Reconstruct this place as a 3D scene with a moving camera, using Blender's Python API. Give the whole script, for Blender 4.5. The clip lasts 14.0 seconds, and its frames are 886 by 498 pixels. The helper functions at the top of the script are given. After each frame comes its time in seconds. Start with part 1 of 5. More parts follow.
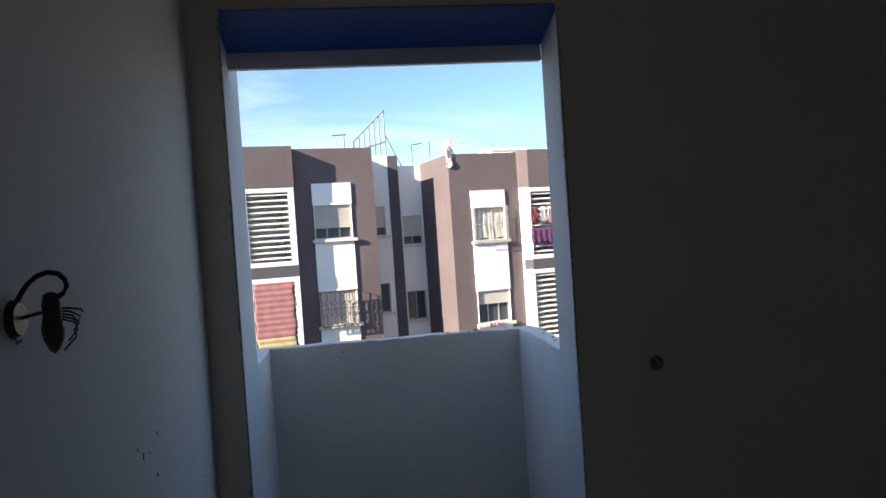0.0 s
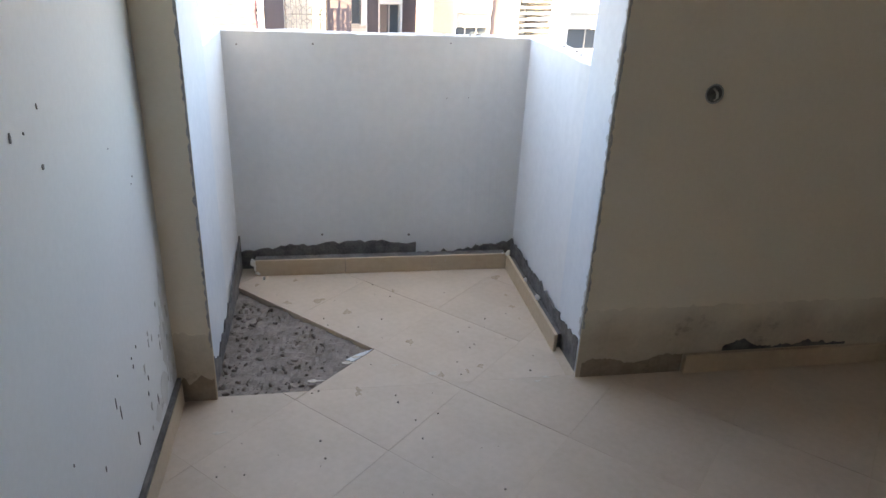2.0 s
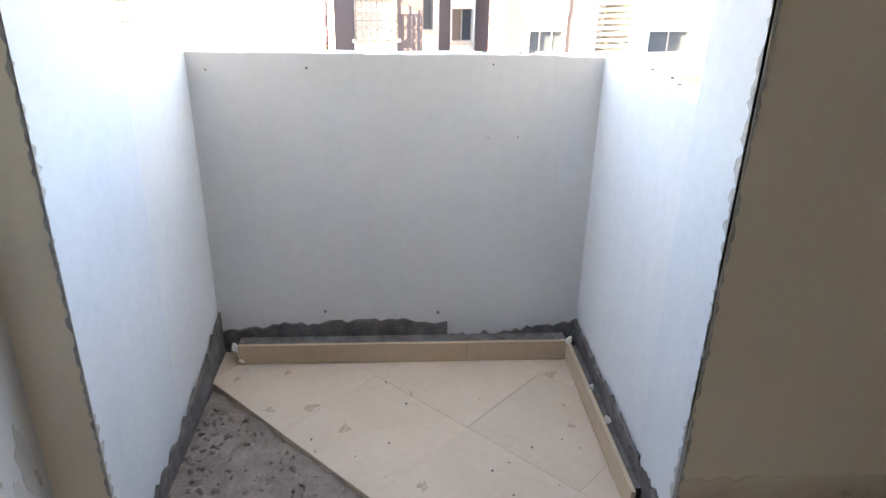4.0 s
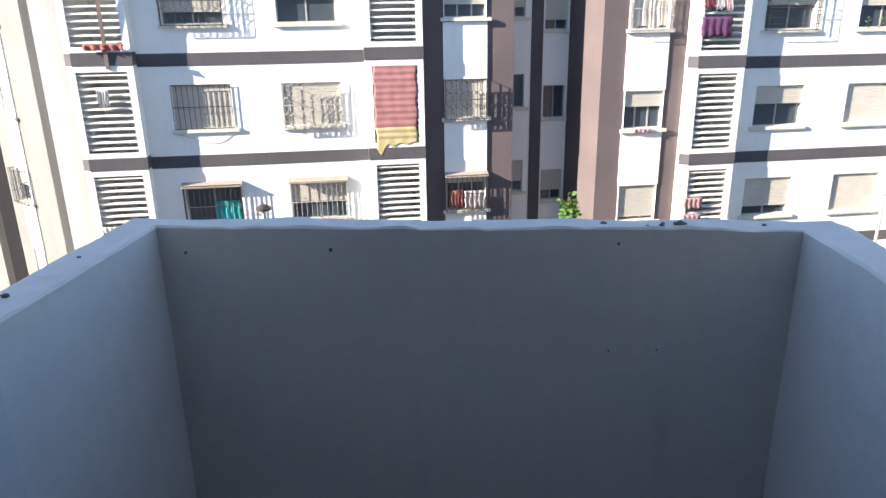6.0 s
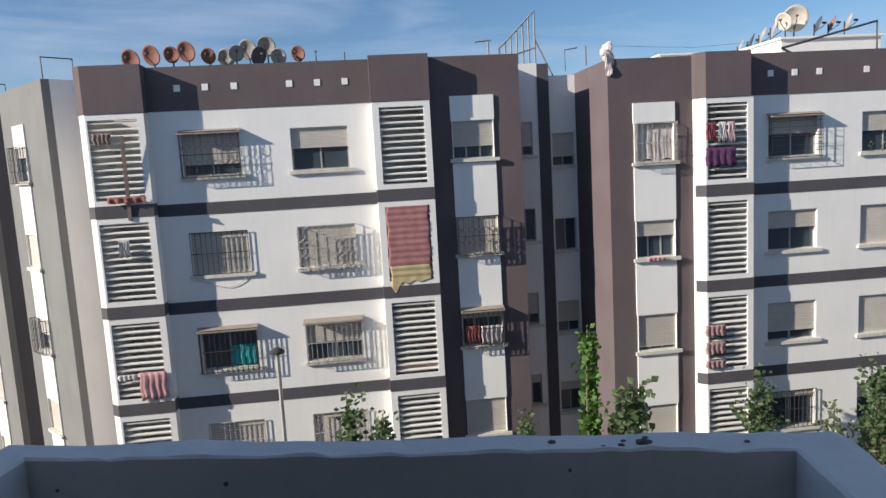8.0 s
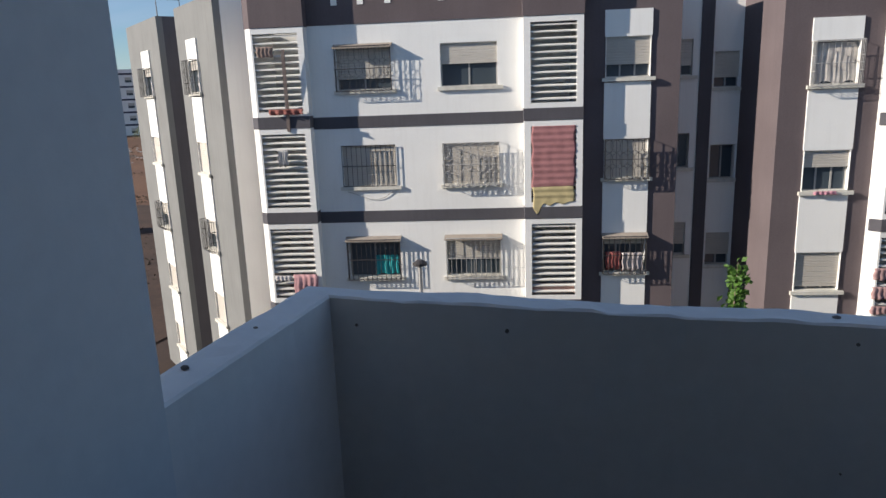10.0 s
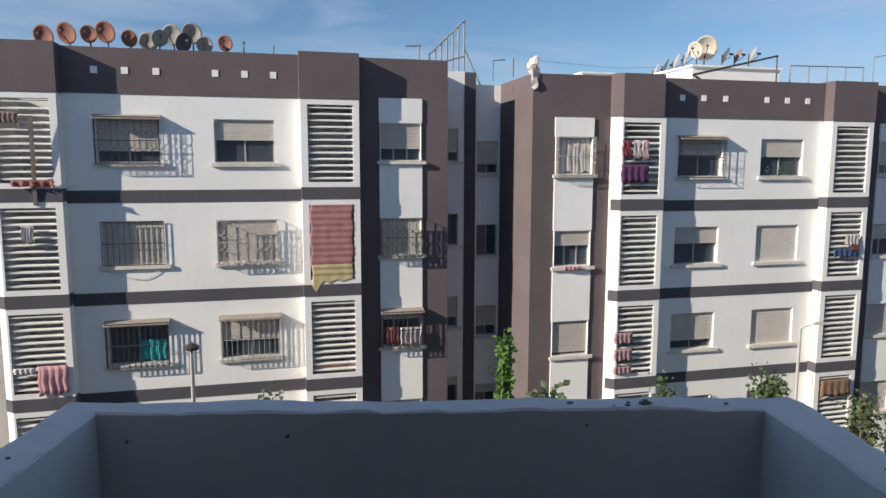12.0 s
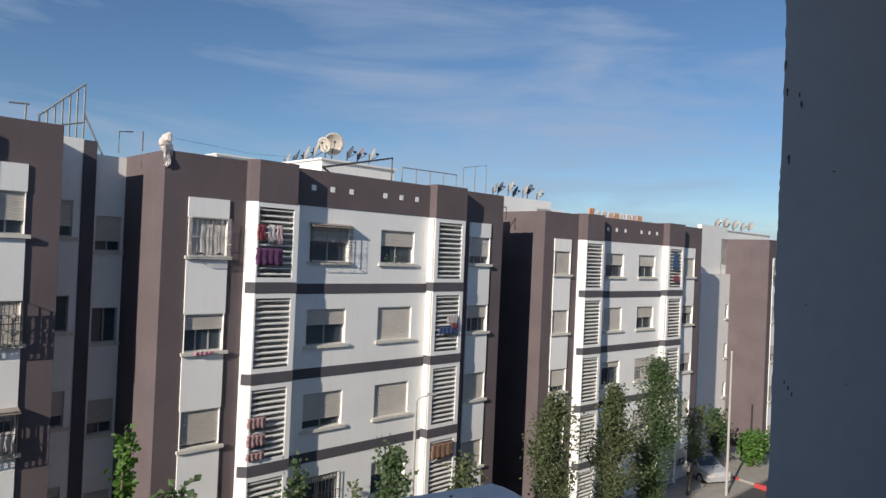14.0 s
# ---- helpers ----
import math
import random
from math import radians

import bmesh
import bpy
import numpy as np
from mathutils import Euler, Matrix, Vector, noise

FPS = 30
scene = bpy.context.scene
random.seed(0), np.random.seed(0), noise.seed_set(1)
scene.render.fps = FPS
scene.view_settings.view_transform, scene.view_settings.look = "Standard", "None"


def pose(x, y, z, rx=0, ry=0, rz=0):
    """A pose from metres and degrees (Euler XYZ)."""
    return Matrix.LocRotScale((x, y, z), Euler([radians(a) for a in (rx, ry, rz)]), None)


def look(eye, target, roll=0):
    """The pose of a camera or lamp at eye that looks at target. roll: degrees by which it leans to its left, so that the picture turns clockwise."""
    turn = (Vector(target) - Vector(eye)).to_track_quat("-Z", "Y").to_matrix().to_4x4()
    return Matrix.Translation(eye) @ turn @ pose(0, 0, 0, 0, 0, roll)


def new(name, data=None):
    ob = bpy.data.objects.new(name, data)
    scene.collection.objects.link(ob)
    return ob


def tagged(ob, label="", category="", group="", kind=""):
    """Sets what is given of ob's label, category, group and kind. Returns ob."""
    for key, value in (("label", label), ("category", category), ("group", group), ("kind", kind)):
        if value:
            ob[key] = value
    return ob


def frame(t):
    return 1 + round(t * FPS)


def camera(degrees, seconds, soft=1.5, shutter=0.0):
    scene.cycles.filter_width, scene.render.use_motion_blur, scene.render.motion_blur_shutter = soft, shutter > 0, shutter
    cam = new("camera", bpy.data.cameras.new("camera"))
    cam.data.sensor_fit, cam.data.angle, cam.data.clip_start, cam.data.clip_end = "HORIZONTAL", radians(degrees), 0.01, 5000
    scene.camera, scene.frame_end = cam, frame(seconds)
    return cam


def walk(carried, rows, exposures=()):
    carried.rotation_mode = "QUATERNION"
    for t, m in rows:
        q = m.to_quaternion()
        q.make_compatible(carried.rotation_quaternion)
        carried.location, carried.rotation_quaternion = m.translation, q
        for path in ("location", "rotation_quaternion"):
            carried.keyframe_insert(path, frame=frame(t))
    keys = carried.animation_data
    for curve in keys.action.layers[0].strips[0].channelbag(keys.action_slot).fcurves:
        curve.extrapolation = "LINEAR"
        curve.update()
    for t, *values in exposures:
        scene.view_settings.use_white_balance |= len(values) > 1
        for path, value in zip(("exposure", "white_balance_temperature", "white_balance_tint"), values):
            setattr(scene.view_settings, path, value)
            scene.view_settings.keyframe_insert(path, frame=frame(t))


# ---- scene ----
cam = camera(66.08, 14.0)
PATH = [
    (0.0, -0.148, -2.496, 1.572, 88.68, 3.80, -7.92),
    (0.5, -0.162, -2.461, 1.523, 81.22, 2.47, -6.57),
    (1.0, -0.168, -2.333, 1.465, 74.30, 0.29, -6.21),
    (1.5, -0.203, -2.067, 1.434, 68.12, -1.05, -7.10),
    (2.0, -0.188, -1.931, 1.392, 66.02, -2.58, -9.60),
    (2.5, -0.100, -1.756, 1.375, 65.09, -0.12, -5.94),
    (3.0, -0.031, -1.565, 1.360, 64.16, 0.42, -3.02),
    (3.5, 0.045, -1.371, 1.329, 60.28, -0.12, -2.78),
    (4.0, 0.062, -1.146, 1.347, 66.12, -1.13, -3.55),
    (4.2, 0.038, -1.116, 1.319, 69.76, -0.50, -5.78),
    (6.3, 0.139, -0.254, 1.451, 72.73, 0.91, 4.24),
    (6.5, 0.174, -0.301, 1.460, 76.46, 0.88, 0.68),
    (7.0, 0.190, -0.179, 1.467, 78.00, 2.07, -2.25),
    (7.5, 0.205, -0.131, 1.465, 77.23, 2.46, 8.60),
    (8.0, 0.273, -0.057, 1.517, 82.87, 3.21, 5.02),
    (8.5, 0.252, -0.053, 1.512, 82.28, 4.02, 6.61),
    (9.0, 0.196, -0.129, 1.499, 78.77, 2.77, 13.99),
    (9.2, 0.110, -0.120, 1.441, 76.84, 2.14, 16.70),
    (11.3, -0.002, -0.305, 1.440, 78.49, 1.08, 12.72),
    (11.5, 0.016, -0.283, 1.470, 79.98, 1.57, 7.78),
    (12.0, 0.041, -0.258, 1.517, 82.95, -0.12, -1.76),
    (12.5, 0.034, -0.328, 1.554, 85.28, 0.71, -11.53),
    (13.0, -0.018, -0.350, 1.593, 88.46, 1.26, -16.66),
    (13.5, -0.123, -0.306, 1.611, 90.45, 1.75, -28.27),
    (14.0, -0.255, -0.312, 1.621, 90.35, -2.48, -32.34),
]
EXPOSURES = [(0, 1.7, 6500, 10), (0.5, 2.15, 6450, 10), (0.9, 2.4, 6600, 10), (1.2, 2.85, 7000, 10), (1.5, 3.3, 7600, 10), (1.8, 3.95, 8300, 12), (2.1, 4.4, 8800, 15), (2.4, 4.6, 9100, 16), (3.0, 4.66, 9200, 16), (3.6, 4.66, 9200, 16), (4.2, 4.38, 8600, 14), (5.2, 2.9, 7000, 10), (6.3, 1.42, 6100, 10), (6.7, 0.88, 6050, 10), (7.2, 0.48, 6000, 10), (7.6, 0.45, 6000, 10), (8.2, 0.52, 6000, 10), (8.7, 0.52, 6000, 10), (9.2, 0.40, 6000, 10), (11.3, 0.72, 6000, 10), (12.0, 0.5, 6100, 10), (12.5, 0.52, 6150, 10), (13.2, 0.38, 6100, 10), (14.0, 0.18, 6000, 10)]
walk(cam, [(t, pose(x, y, z, a, b, c)) for t, x, y, z, a, b, c in PATH], EXPOSURES)

# ---- world, sun ----
SUN = Vector((0.887, 0.462, -0.415)).normalized()      # the way the sunlight travels
world = bpy.data.worlds.new("sky")
scene.world = world
world.use_nodes = True
wn, wl = world.node_tree.nodes, world.node_tree.links
wn.clear()
sky = wn.new("ShaderNodeTexSky")
sky.sky_type, sky.sun_disc = "NISHITA", False
sky.sun_elevation, sky.sun_rotation = radians(23), math.atan2(-SUN.x, -SUN.y)
sky.air_density, sky.dust_density, sky.ozone_density = 1.0, 0.05, 4.0
coord = wn.new("ShaderNodeTexCoord")
stretch = wn.new("ShaderNodeMapping")
stretch.inputs["Scale"].default_value = (1.1, 1.6, 7.5)
stretch.inputs["Rotation"].default_value = (0.25, 0.15, 0.5)
cirrus = wn.new("ShaderNodeTexNoise")
cirrus.inputs["Scale"].default_value, cirrus.inputs["Detail"].default_value = 1.9, 7
cirrus.inputs["Roughness"].default_value, cirrus.inputs["Distortion"].default_value = 0.55, 0.5
veil = wn.new("ShaderNodeValToRGB")
veil.color_ramp.elements[0].position, veil.color_ramp.elements[0].color = 0.42, (0, 0, 0, 1)
veil.color_ramp.elements[1].position, veil.color_ramp.elements[1].color = 0.68, (0.78, 0.78, 0.78, 1)
white = wn.new("ShaderNodeMix")
white.data_type = "RGBA"
white.inputs[7].default_value = (4.4, 5.2, 6.5, 1)
back = wn.new("ShaderNodeBackground")
back.inputs["Strength"].default_value = 0.073
wout = wn.new("ShaderNodeOutputWorld")
wl.new(coord.outputs["Generated"], stretch.inputs["Vector"])
wl.new(stretch.outputs["Vector"], cirrus.inputs["Vector"])
wl.new(cirrus.outputs["Fac"], veil.inputs["Fac"])
wl.new(veil.outputs["Color"], white.inputs[0])
wl.new(sky.outputs["Color"], white.inputs[6])
wl.new(white.outputs[2], back.inputs["Color"])
wl.new(back.outputs["Background"], wout.inputs["Surface"])
sun = new("sun", bpy.data.lights.new("sun", "SUN"))
sun.data.energy, sun.data.angle, sun.data.color = 5.3, radians(0.5), (1.0, 0.875, 0.71)
sun.matrix_world = look(Vector((0, 0, 60)), Vector((0, 0, 60)) + SUN)


# ---- materials ----
def surface(name, low, high, rough=0.85, scale=6.0, fine=60.0, bump=0.15, metal=0.0, streak=0.0, stain=None, stain_size=1.5, stain_at=0.62, each=0.0):
    """Two-scale colour variation with bump; streak draws run-down dirt, stain adds blotches."""
    m = bpy.data.materials.new(name)
    m.use_nodes = True
    n, l = m.node_tree.nodes, m.node_tree.links
    b = n["Principled BSDF"]
    b.inputs["Roughness"].default_value, b.inputs["Metallic"].default_value = rough, metal
    tc = n.new("ShaderNodeTexCoord")
    big, small = n.new("ShaderNodeTexNoise"), n.new("ShaderNodeTexNoise")
    big.inputs["Scale"].default_value, big.inputs["Detail"].default_value = scale, 5
    small.inputs["Scale"].default_value, small.inputs["Detail"].default_value = fine, 4
    for k in (big, small):
        l.new(tc.outputs["Object"], k.inputs["Vector"])
    mix = n.new("ShaderNodeMix")
    mix.data_type = "RGBA"
    mix.inputs[6].default_value, mix.inputs[7].default_value = (*low, 1), (*high, 1)
    avg = n.new("ShaderNodeMath")
    avg.operation = "MULTIPLY_ADD"
    avg.inputs[1].default_value, avg.inputs[2].default_value = 0.35, 0.0
    l.new(small.outputs["Fac"], avg.inputs[0])
    add = n.new("ShaderNodeMath")
    add.operation = "MULTIPLY_ADD"
    add.inputs[1].default_value = 0.65
    l.new(big.outputs["Fac"], add.inputs[0])
    l.new(avg.outputs[0], add.inputs[2])
    rng = n.new("ShaderNodeMapRange")
    rng.inputs[1].default_value, rng.inputs[2].default_value = 0.33, 0.67
    l.new(add.outputs[0], rng.inputs[0])
    l.new(rng.outputs[0], mix.inputs[0])
    colour = mix.outputs[2]
    if streak:
        mp, run = n.new("ShaderNodeMapping"), n.new("ShaderNodeTexNoise")
        mp.inputs["Scale"].default_value = (5.0, 5.0, 0.35)
        run.inputs["Scale"].default_value, run.inputs["Detail"].default_value = 1.6, 6
        l.new(tc.outputs["Object"], mp.inputs["Vector"])
        l.new(mp.outputs[0], run.inputs["Vector"])
        r2, dirt = n.new("ShaderNodeMapRange"), n.new("ShaderNodeMix")
        r2.inputs[1].default_value, r2.inputs[2].default_value, r2.inputs[4].default_value = 0.5, 0.78, streak
        dirt.data_type, dirt.blend_type = "RGBA", "MULTIPLY"
        dirt.inputs[7].default_value = (0.45, 0.41, 0.37, 1)
        l.new(run.outputs["Fac"], r2.inputs[0])
        l.new(r2.outputs[0], dirt.inputs[0])
        l.new(colour, dirt.inputs[6])
        colour = dirt.outputs[2]
    if stain:
        blot, r3, sm = n.new("ShaderNodeTexNoise"), n.new("ShaderNodeMapRange"), n.new("ShaderNodeMix")
        blot.inputs["Scale"].default_value, blot.inputs["Detail"].default_value = stain_size, 8
        blot.inputs["Roughness"].default_value = 0.65
        r3.inputs[1].default_value, r3.inputs[2].default_value, r3.inputs[4].default_value = stain_at, stain_at + 0.08, 0.85
        sm.data_type = "RGBA"
        sm.inputs[7].default_value = (*stain, 1)
        l.new(tc.outputs["Object"], blot.inputs["Vector"])
        l.new(blot.outputs["Fac"], r3.inputs[0])
        l.new(r3.outputs[0], sm.inputs[0])
        l.new(colour, sm.inputs[6])
        colour = sm.outputs[2]
    if each:
        info, r4, hs = n.new("ShaderNodeObjectInfo"), n.new("ShaderNodeMapRange"), n.new("ShaderNodeHueSaturation")
        r4.inputs[3].default_value, r4.inputs[4].default_value = 1 - each, 1 + each
        l.new(info.outputs["Random"], r4.inputs[0])
        l.new(r4.outputs[0], hs.inputs["Value"])
        l.new(colour, hs.inputs["Color"])
        colour = hs.outputs["Color"]
    l.new(colour, b.inputs["Base Color"])
    if bump:
        bp = n.new("ShaderNodeBump")
        bp.inputs["Strength"].default_value, bp.inputs["Distance"].default_value = bump, 0.01
        l.new(add.outputs[0], bp.inputs["Height"])
        l.new(bp.outputs[0], b.inputs["Normal"])
    return m


def tint(c, k):
    return tuple(v * k for v in c)


def plain(name, c, rough=0.7, var=0.12, **kw):
    return surface(name, tint(c, 1 - var), tint(c, 1 + var), rough, **kw)


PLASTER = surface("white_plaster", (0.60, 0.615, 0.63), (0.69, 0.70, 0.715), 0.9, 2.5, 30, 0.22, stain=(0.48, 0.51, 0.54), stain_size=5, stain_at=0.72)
# Same plaster with the blue shade of the opening put into its colour.
REVEAL = surface("plaster_in_blue_shade", (0.55, 0.585, 0.625), (0.64, 0.675, 0.71), 0.9, 2.5, 30, 0.22, stain=(0.48, 0.51, 0.54), stain_size=5, stain_at=0.72)
ROOM_PAINT = surface("cream_room_paint", (0.77, 0.685, 0.555), (0.83, 0.745, 0.61), 0.85, 2.0, 60, 0.12, stain=(0.40, 0.34, 0.25), stain_size=3, stain_at=0.70)
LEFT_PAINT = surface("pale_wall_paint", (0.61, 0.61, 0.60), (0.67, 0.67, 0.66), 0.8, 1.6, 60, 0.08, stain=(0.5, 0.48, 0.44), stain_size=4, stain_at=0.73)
# For the unseen ceiling, back and right walls: extra white to bounce light.
WHITE_PAINT = surface("white_bounce_paint", (0.84, 0.83, 0.80), (0.88, 0.87, 0.84), 0.9, 1.5, 60, 0.1)
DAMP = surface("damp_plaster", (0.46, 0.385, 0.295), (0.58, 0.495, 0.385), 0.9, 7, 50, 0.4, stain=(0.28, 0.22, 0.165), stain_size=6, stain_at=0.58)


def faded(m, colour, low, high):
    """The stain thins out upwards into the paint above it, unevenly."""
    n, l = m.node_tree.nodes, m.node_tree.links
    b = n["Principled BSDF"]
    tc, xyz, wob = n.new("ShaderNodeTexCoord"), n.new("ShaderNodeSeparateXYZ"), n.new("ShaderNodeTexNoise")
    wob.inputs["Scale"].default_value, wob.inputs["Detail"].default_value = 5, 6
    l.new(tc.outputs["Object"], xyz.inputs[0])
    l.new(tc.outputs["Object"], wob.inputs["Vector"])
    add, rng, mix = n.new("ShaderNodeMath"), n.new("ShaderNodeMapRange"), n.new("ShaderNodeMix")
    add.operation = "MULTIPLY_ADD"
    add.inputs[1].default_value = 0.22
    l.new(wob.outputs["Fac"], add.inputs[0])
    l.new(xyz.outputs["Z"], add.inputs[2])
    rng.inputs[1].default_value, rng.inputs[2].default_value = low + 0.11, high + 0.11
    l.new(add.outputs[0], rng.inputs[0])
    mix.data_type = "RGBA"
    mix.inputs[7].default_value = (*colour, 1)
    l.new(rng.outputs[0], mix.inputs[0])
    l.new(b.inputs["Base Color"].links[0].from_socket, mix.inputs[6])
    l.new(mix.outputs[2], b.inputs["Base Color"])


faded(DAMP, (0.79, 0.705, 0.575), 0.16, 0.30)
BARE = surface("bare_brown_render", (0.23, 0.175, 0.125), (0.36, 0.285, 0.21), 0.95, 16, 70, 0.5, stain=(0.15, 0.115, 0.085), stain_size=9, stain_at=0.58)
TILE = surface("beige_floor_tile", (0.50, 0.397, 0.308), (0.58, 0.467, 0.374), 0.5, 5, 40, 0.04, stain=(0.37, 0.275, 0.195), stain_size=4.5, stain_at=0.64, each=0.04)
GROUT = plain("beige_grout", (0.55, 0.44, 0.335), 0.95, bump=0.2)
SKIRT = surface("beige_skirting_tile", (0.45, 0.345, 0.24), (0.53, 0.415, 0.295), 0.5, 5, 40, 0.05, stain=(0.55, 0.5, 0.42), stain_size=12, stain_at=0.66)
MORTAR = surface("raw_mortar", (0.07, 0.065, 0.065), (0.20, 0.185, 0.175), 0.95, 18, 90, 0.9)
RUBBLE = surface("grey_rubble", (0.185, 0.150, 0.128), (0.31, 0.260, 0.228), 0.95, 14, 130, 0.6, each=0.2)
BLUE = surface("blue_soffit_paint", (0.008, 0.060, 0.27), (0.012, 0.085, 0.34), 0.6, 3, 40, 0.1)
CONCRETE = surface("grey_concrete", (0.33, 0.33, 0.32), (0.42, 0.42, 0.41), 0.9, 3, 40, 0.3)
FWHITE = surface("facade_white_paint", (0.79, 0.775, 0.745), (0.85, 0.835, 0.80), 0.9, 0.8, 25, 0.2, streak=0.08)
FBROWN = surface("facade_brown_paint", (0.103, 0.080, 0.084), (0.136, 0.107, 0.111), 0.9, 0.7, 25, 0.2, streak=0.13)
FBAND = surface("facade_band_paint", (0.072, 0.068, 0.078), (0.096, 0.090, 0.102), 0.9, 0.8, 25, 0.2, streak=0.2)
FGREY = surface("facade_grey_paint", (0.165, 0.165, 0.162), (0.205, 0.205, 0.20), 0.9, 0.7, 25, 0.2, streak=0.25)
FTRIM = surface("cream_trim_paint", (0.58, 0.55, 0.48), (0.68, 0.65, 0.58), 0.85, 2, 25, 0.15, streak=0.3)
SLAT = surface("louver_paint", (0.62, 0.60, 0.56), (0.74, 0.72, 0.68), 0.8, 3, 25, 0.1, each=0.08)
SHUTTER = surface("roller_shutter_beige", (0.48, 0.44, 0.39), (0.56, 0.52, 0.46), 0.55, 2, 20, 0.05, each=0.12)
HOOD = surface("weathered_tan_sheet", (0.24, 0.20, 0.165), (0.35, 0.30, 0.25), 0.7, 4, 30, 0.1)
IRON = plain("dark_iron", (0.045, 0.04, 0.04), 0.5, bump=0)
WIRON = plain("painted_iron", (0.40, 0.38, 0.36), 0.5, bump=0)
SCREEN = plain("grey_galvanised_rod", (0.20, 0.21, 0.21), 0.6, bump=0)
ALU = plain("window_aluminium", (0.35, 0.34, 0.32), 0.45, bump=0)
ROOF = plain("roof_screed", (0.42, 0.40, 0.37), 0.95)
ASPHALT = surface("street_asphalt", (0.045, 0.044, 0.044), (0.07, 0.067, 0.064), 0.9, 0.6, 20, 0.3, stain=(0.11, 0.09, 0.075), stain_size=0.4, stain_at=0.58)
EARTH = surface("red_earth", (0.080, 0.035, 0.018), (0.165, 0.078, 0.037), 1.0, 0.07, 2.5, 0.5, stain=(0.048, 0.034, 0.026), stain_size=0.05, stain_at=0.56)
PAVING = surface("pale_paving", (0.26, 0.24, 0.21), (0.34, 0.31, 0.27), 0.9, 2, 12, 0.2)
BARK = surface("tree_bark", (0.10, 0.075, 0.05), (0.20, 0.16, 0.12), 0.95, 6, 30, 0.6)
WOOD = plain("weathered_plank", (0.30, 0.20, 0.135), 0.85, 0.2)
RUST = surface("rusty_dish", (0.20, 0.085, 0.06), (0.31, 0.145, 0.11), 0.8, 5, 30, 0.1)
DISH = surface("grey_dish", (0.26, 0.245, 0.23), (0.38, 0.36, 0.34), 0.7, 4, 30, 0.05)
PALEDISH = plain("cream_dish", (0.55, 0.49, 0.42), 0.7)
DARKDISH = plain("dark_dish", (0.07, 0.075, 0.09), 0.6)


def leafy(name, low, high):
    m = surface(name, low, high, 0.55, 9, 30, 0)
    b = m.node_tree.nodes["Principled BSDF"]
    b.inputs["Transmission Weight"].default_value = 0.0
    n, l = m.node_tree.nodes, m.node_tree.links
    tr, ms = n.new("ShaderNodeBsdfTranslucent"), n.new("ShaderNodeMixShader")
    tr.inputs["Color"].default_value = (*tint(high, 1.5), 1)
    ms.inputs[0].default_value = 0.35
    out = n["Material Output"]
    l.new(b.outputs[0], ms.inputs[1])
    l.new(tr.outputs[0], ms.inputs[2])
    l.new(ms.outputs[0], out.inputs["Surface"])
    return m


LEAF = leafy("green_leaves", (0.038, 0.068, 0.024), (0.095, 0.145, 0.055))
LEAF_BRIGHT = leafy("bright_leaves", (0.045, 0.11, 0.015), (0.11, 0.21, 0.035))
LEAF_DRY = leafy("olive_leaves", (0.045, 0.065, 0.025), (0.115, 0.14, 0.055))


def glass_material():
    m = bpy.data.materials.new("window_glass")
    m.use_nodes = True
    b = m.node_tree.nodes["Principled BSDF"]
    b.inputs["Base Color"].default_value = (0.055, 0.070, 0.084, 1)
    b.inputs["Roughness"].default_value, b.inputs["IOR"].default_value = 0.06, 1.5
    return m


GLASS = glass_material()
CLOTH = {}


def cloth(c):
    if c not in CLOTH:
        CLOTH[c] = plain("cloth_%d" % len(CLOTH), c, 0.95, 0.2, scale=4, bump=0.1)
    return CLOTH[c]


RED, PINK, PURPLE, OFFWHITE, TEAL, BLUEC, YELLOW, MAUVE = (0.22, 0.05, 0.07), (0.52, 0.29, 0.30), (0.10, 0.035, 0.095), (0.62, 0.58, 0.56), (0.03, 0.30, 0.32), (0.04, 0.075, 0.17), (0.48, 0.39, 0.18), (0.36, 0.225, 0.22)


# ---- builders ----
def box(bm, x0, x1, y0, y1, z0, z1):
    v = [bm.verts.new((x, y, z)) for z in (z0, z1) for x, y in ((x0, y0), (x1, y0), (x1, y1), (x0, y1))]
    for f in ((3, 2, 1, 0), (4, 5, 6, 7), (0, 1, 5, 4), (1, 2, 6, 5), (2, 3, 7, 6), (3, 0, 4, 7)):
        bm.faces.new([v[i] for i in f])
    return v


def prism(bm, plan, z0, z1):
    """An upright prism over a plan given anticlockwise."""
    a = [bm.verts.new((x, y, z0)) for x, y in plan]
    b = [bm.verts.new((x, y, z1)) for x, y in plan]
    bm.faces.new(a[::-1]), bm.faces.new(b)
    for i in range(len(plan)):
        j = (i + 1) % len(plan)
        bm.faces.new((a[i], a[j], b[j], b[i]))


def tube(bm, pts, r, sides=6, r1=None):
    pts = [Vector(p) for p in pts]
    r1 = r if r1 is None else r1
    rings = []
    for i, p in enumerate(pts):
        d = (pts[min(i + 1, len(pts) - 1)] - pts[max(i - 1, 0)]).normalized()
        u = d.orthogonal().normalized()
        if abs(d.z) < 0.9:
            u = d.cross(Vector((0, 0, 1))).normalized()
        w = d.cross(u)
        q = r + (r1 - r) * i / max(1, len(pts) - 1)
        rings.append([bm.verts.new(p + (u * math.cos(a) + w * math.sin(a)) * q) for a in (2 * math.pi * k / sides for k in range(sides))])
    for a, b in zip(rings, rings[1:]):
        for k in range(sides):
            bm.faces.new((a[k], a[(k + 1) % sides], b[(k + 1) % sides], b[k]))
    bm.faces.new(rings[0][::-1]), bm.faces.new(rings[-1])


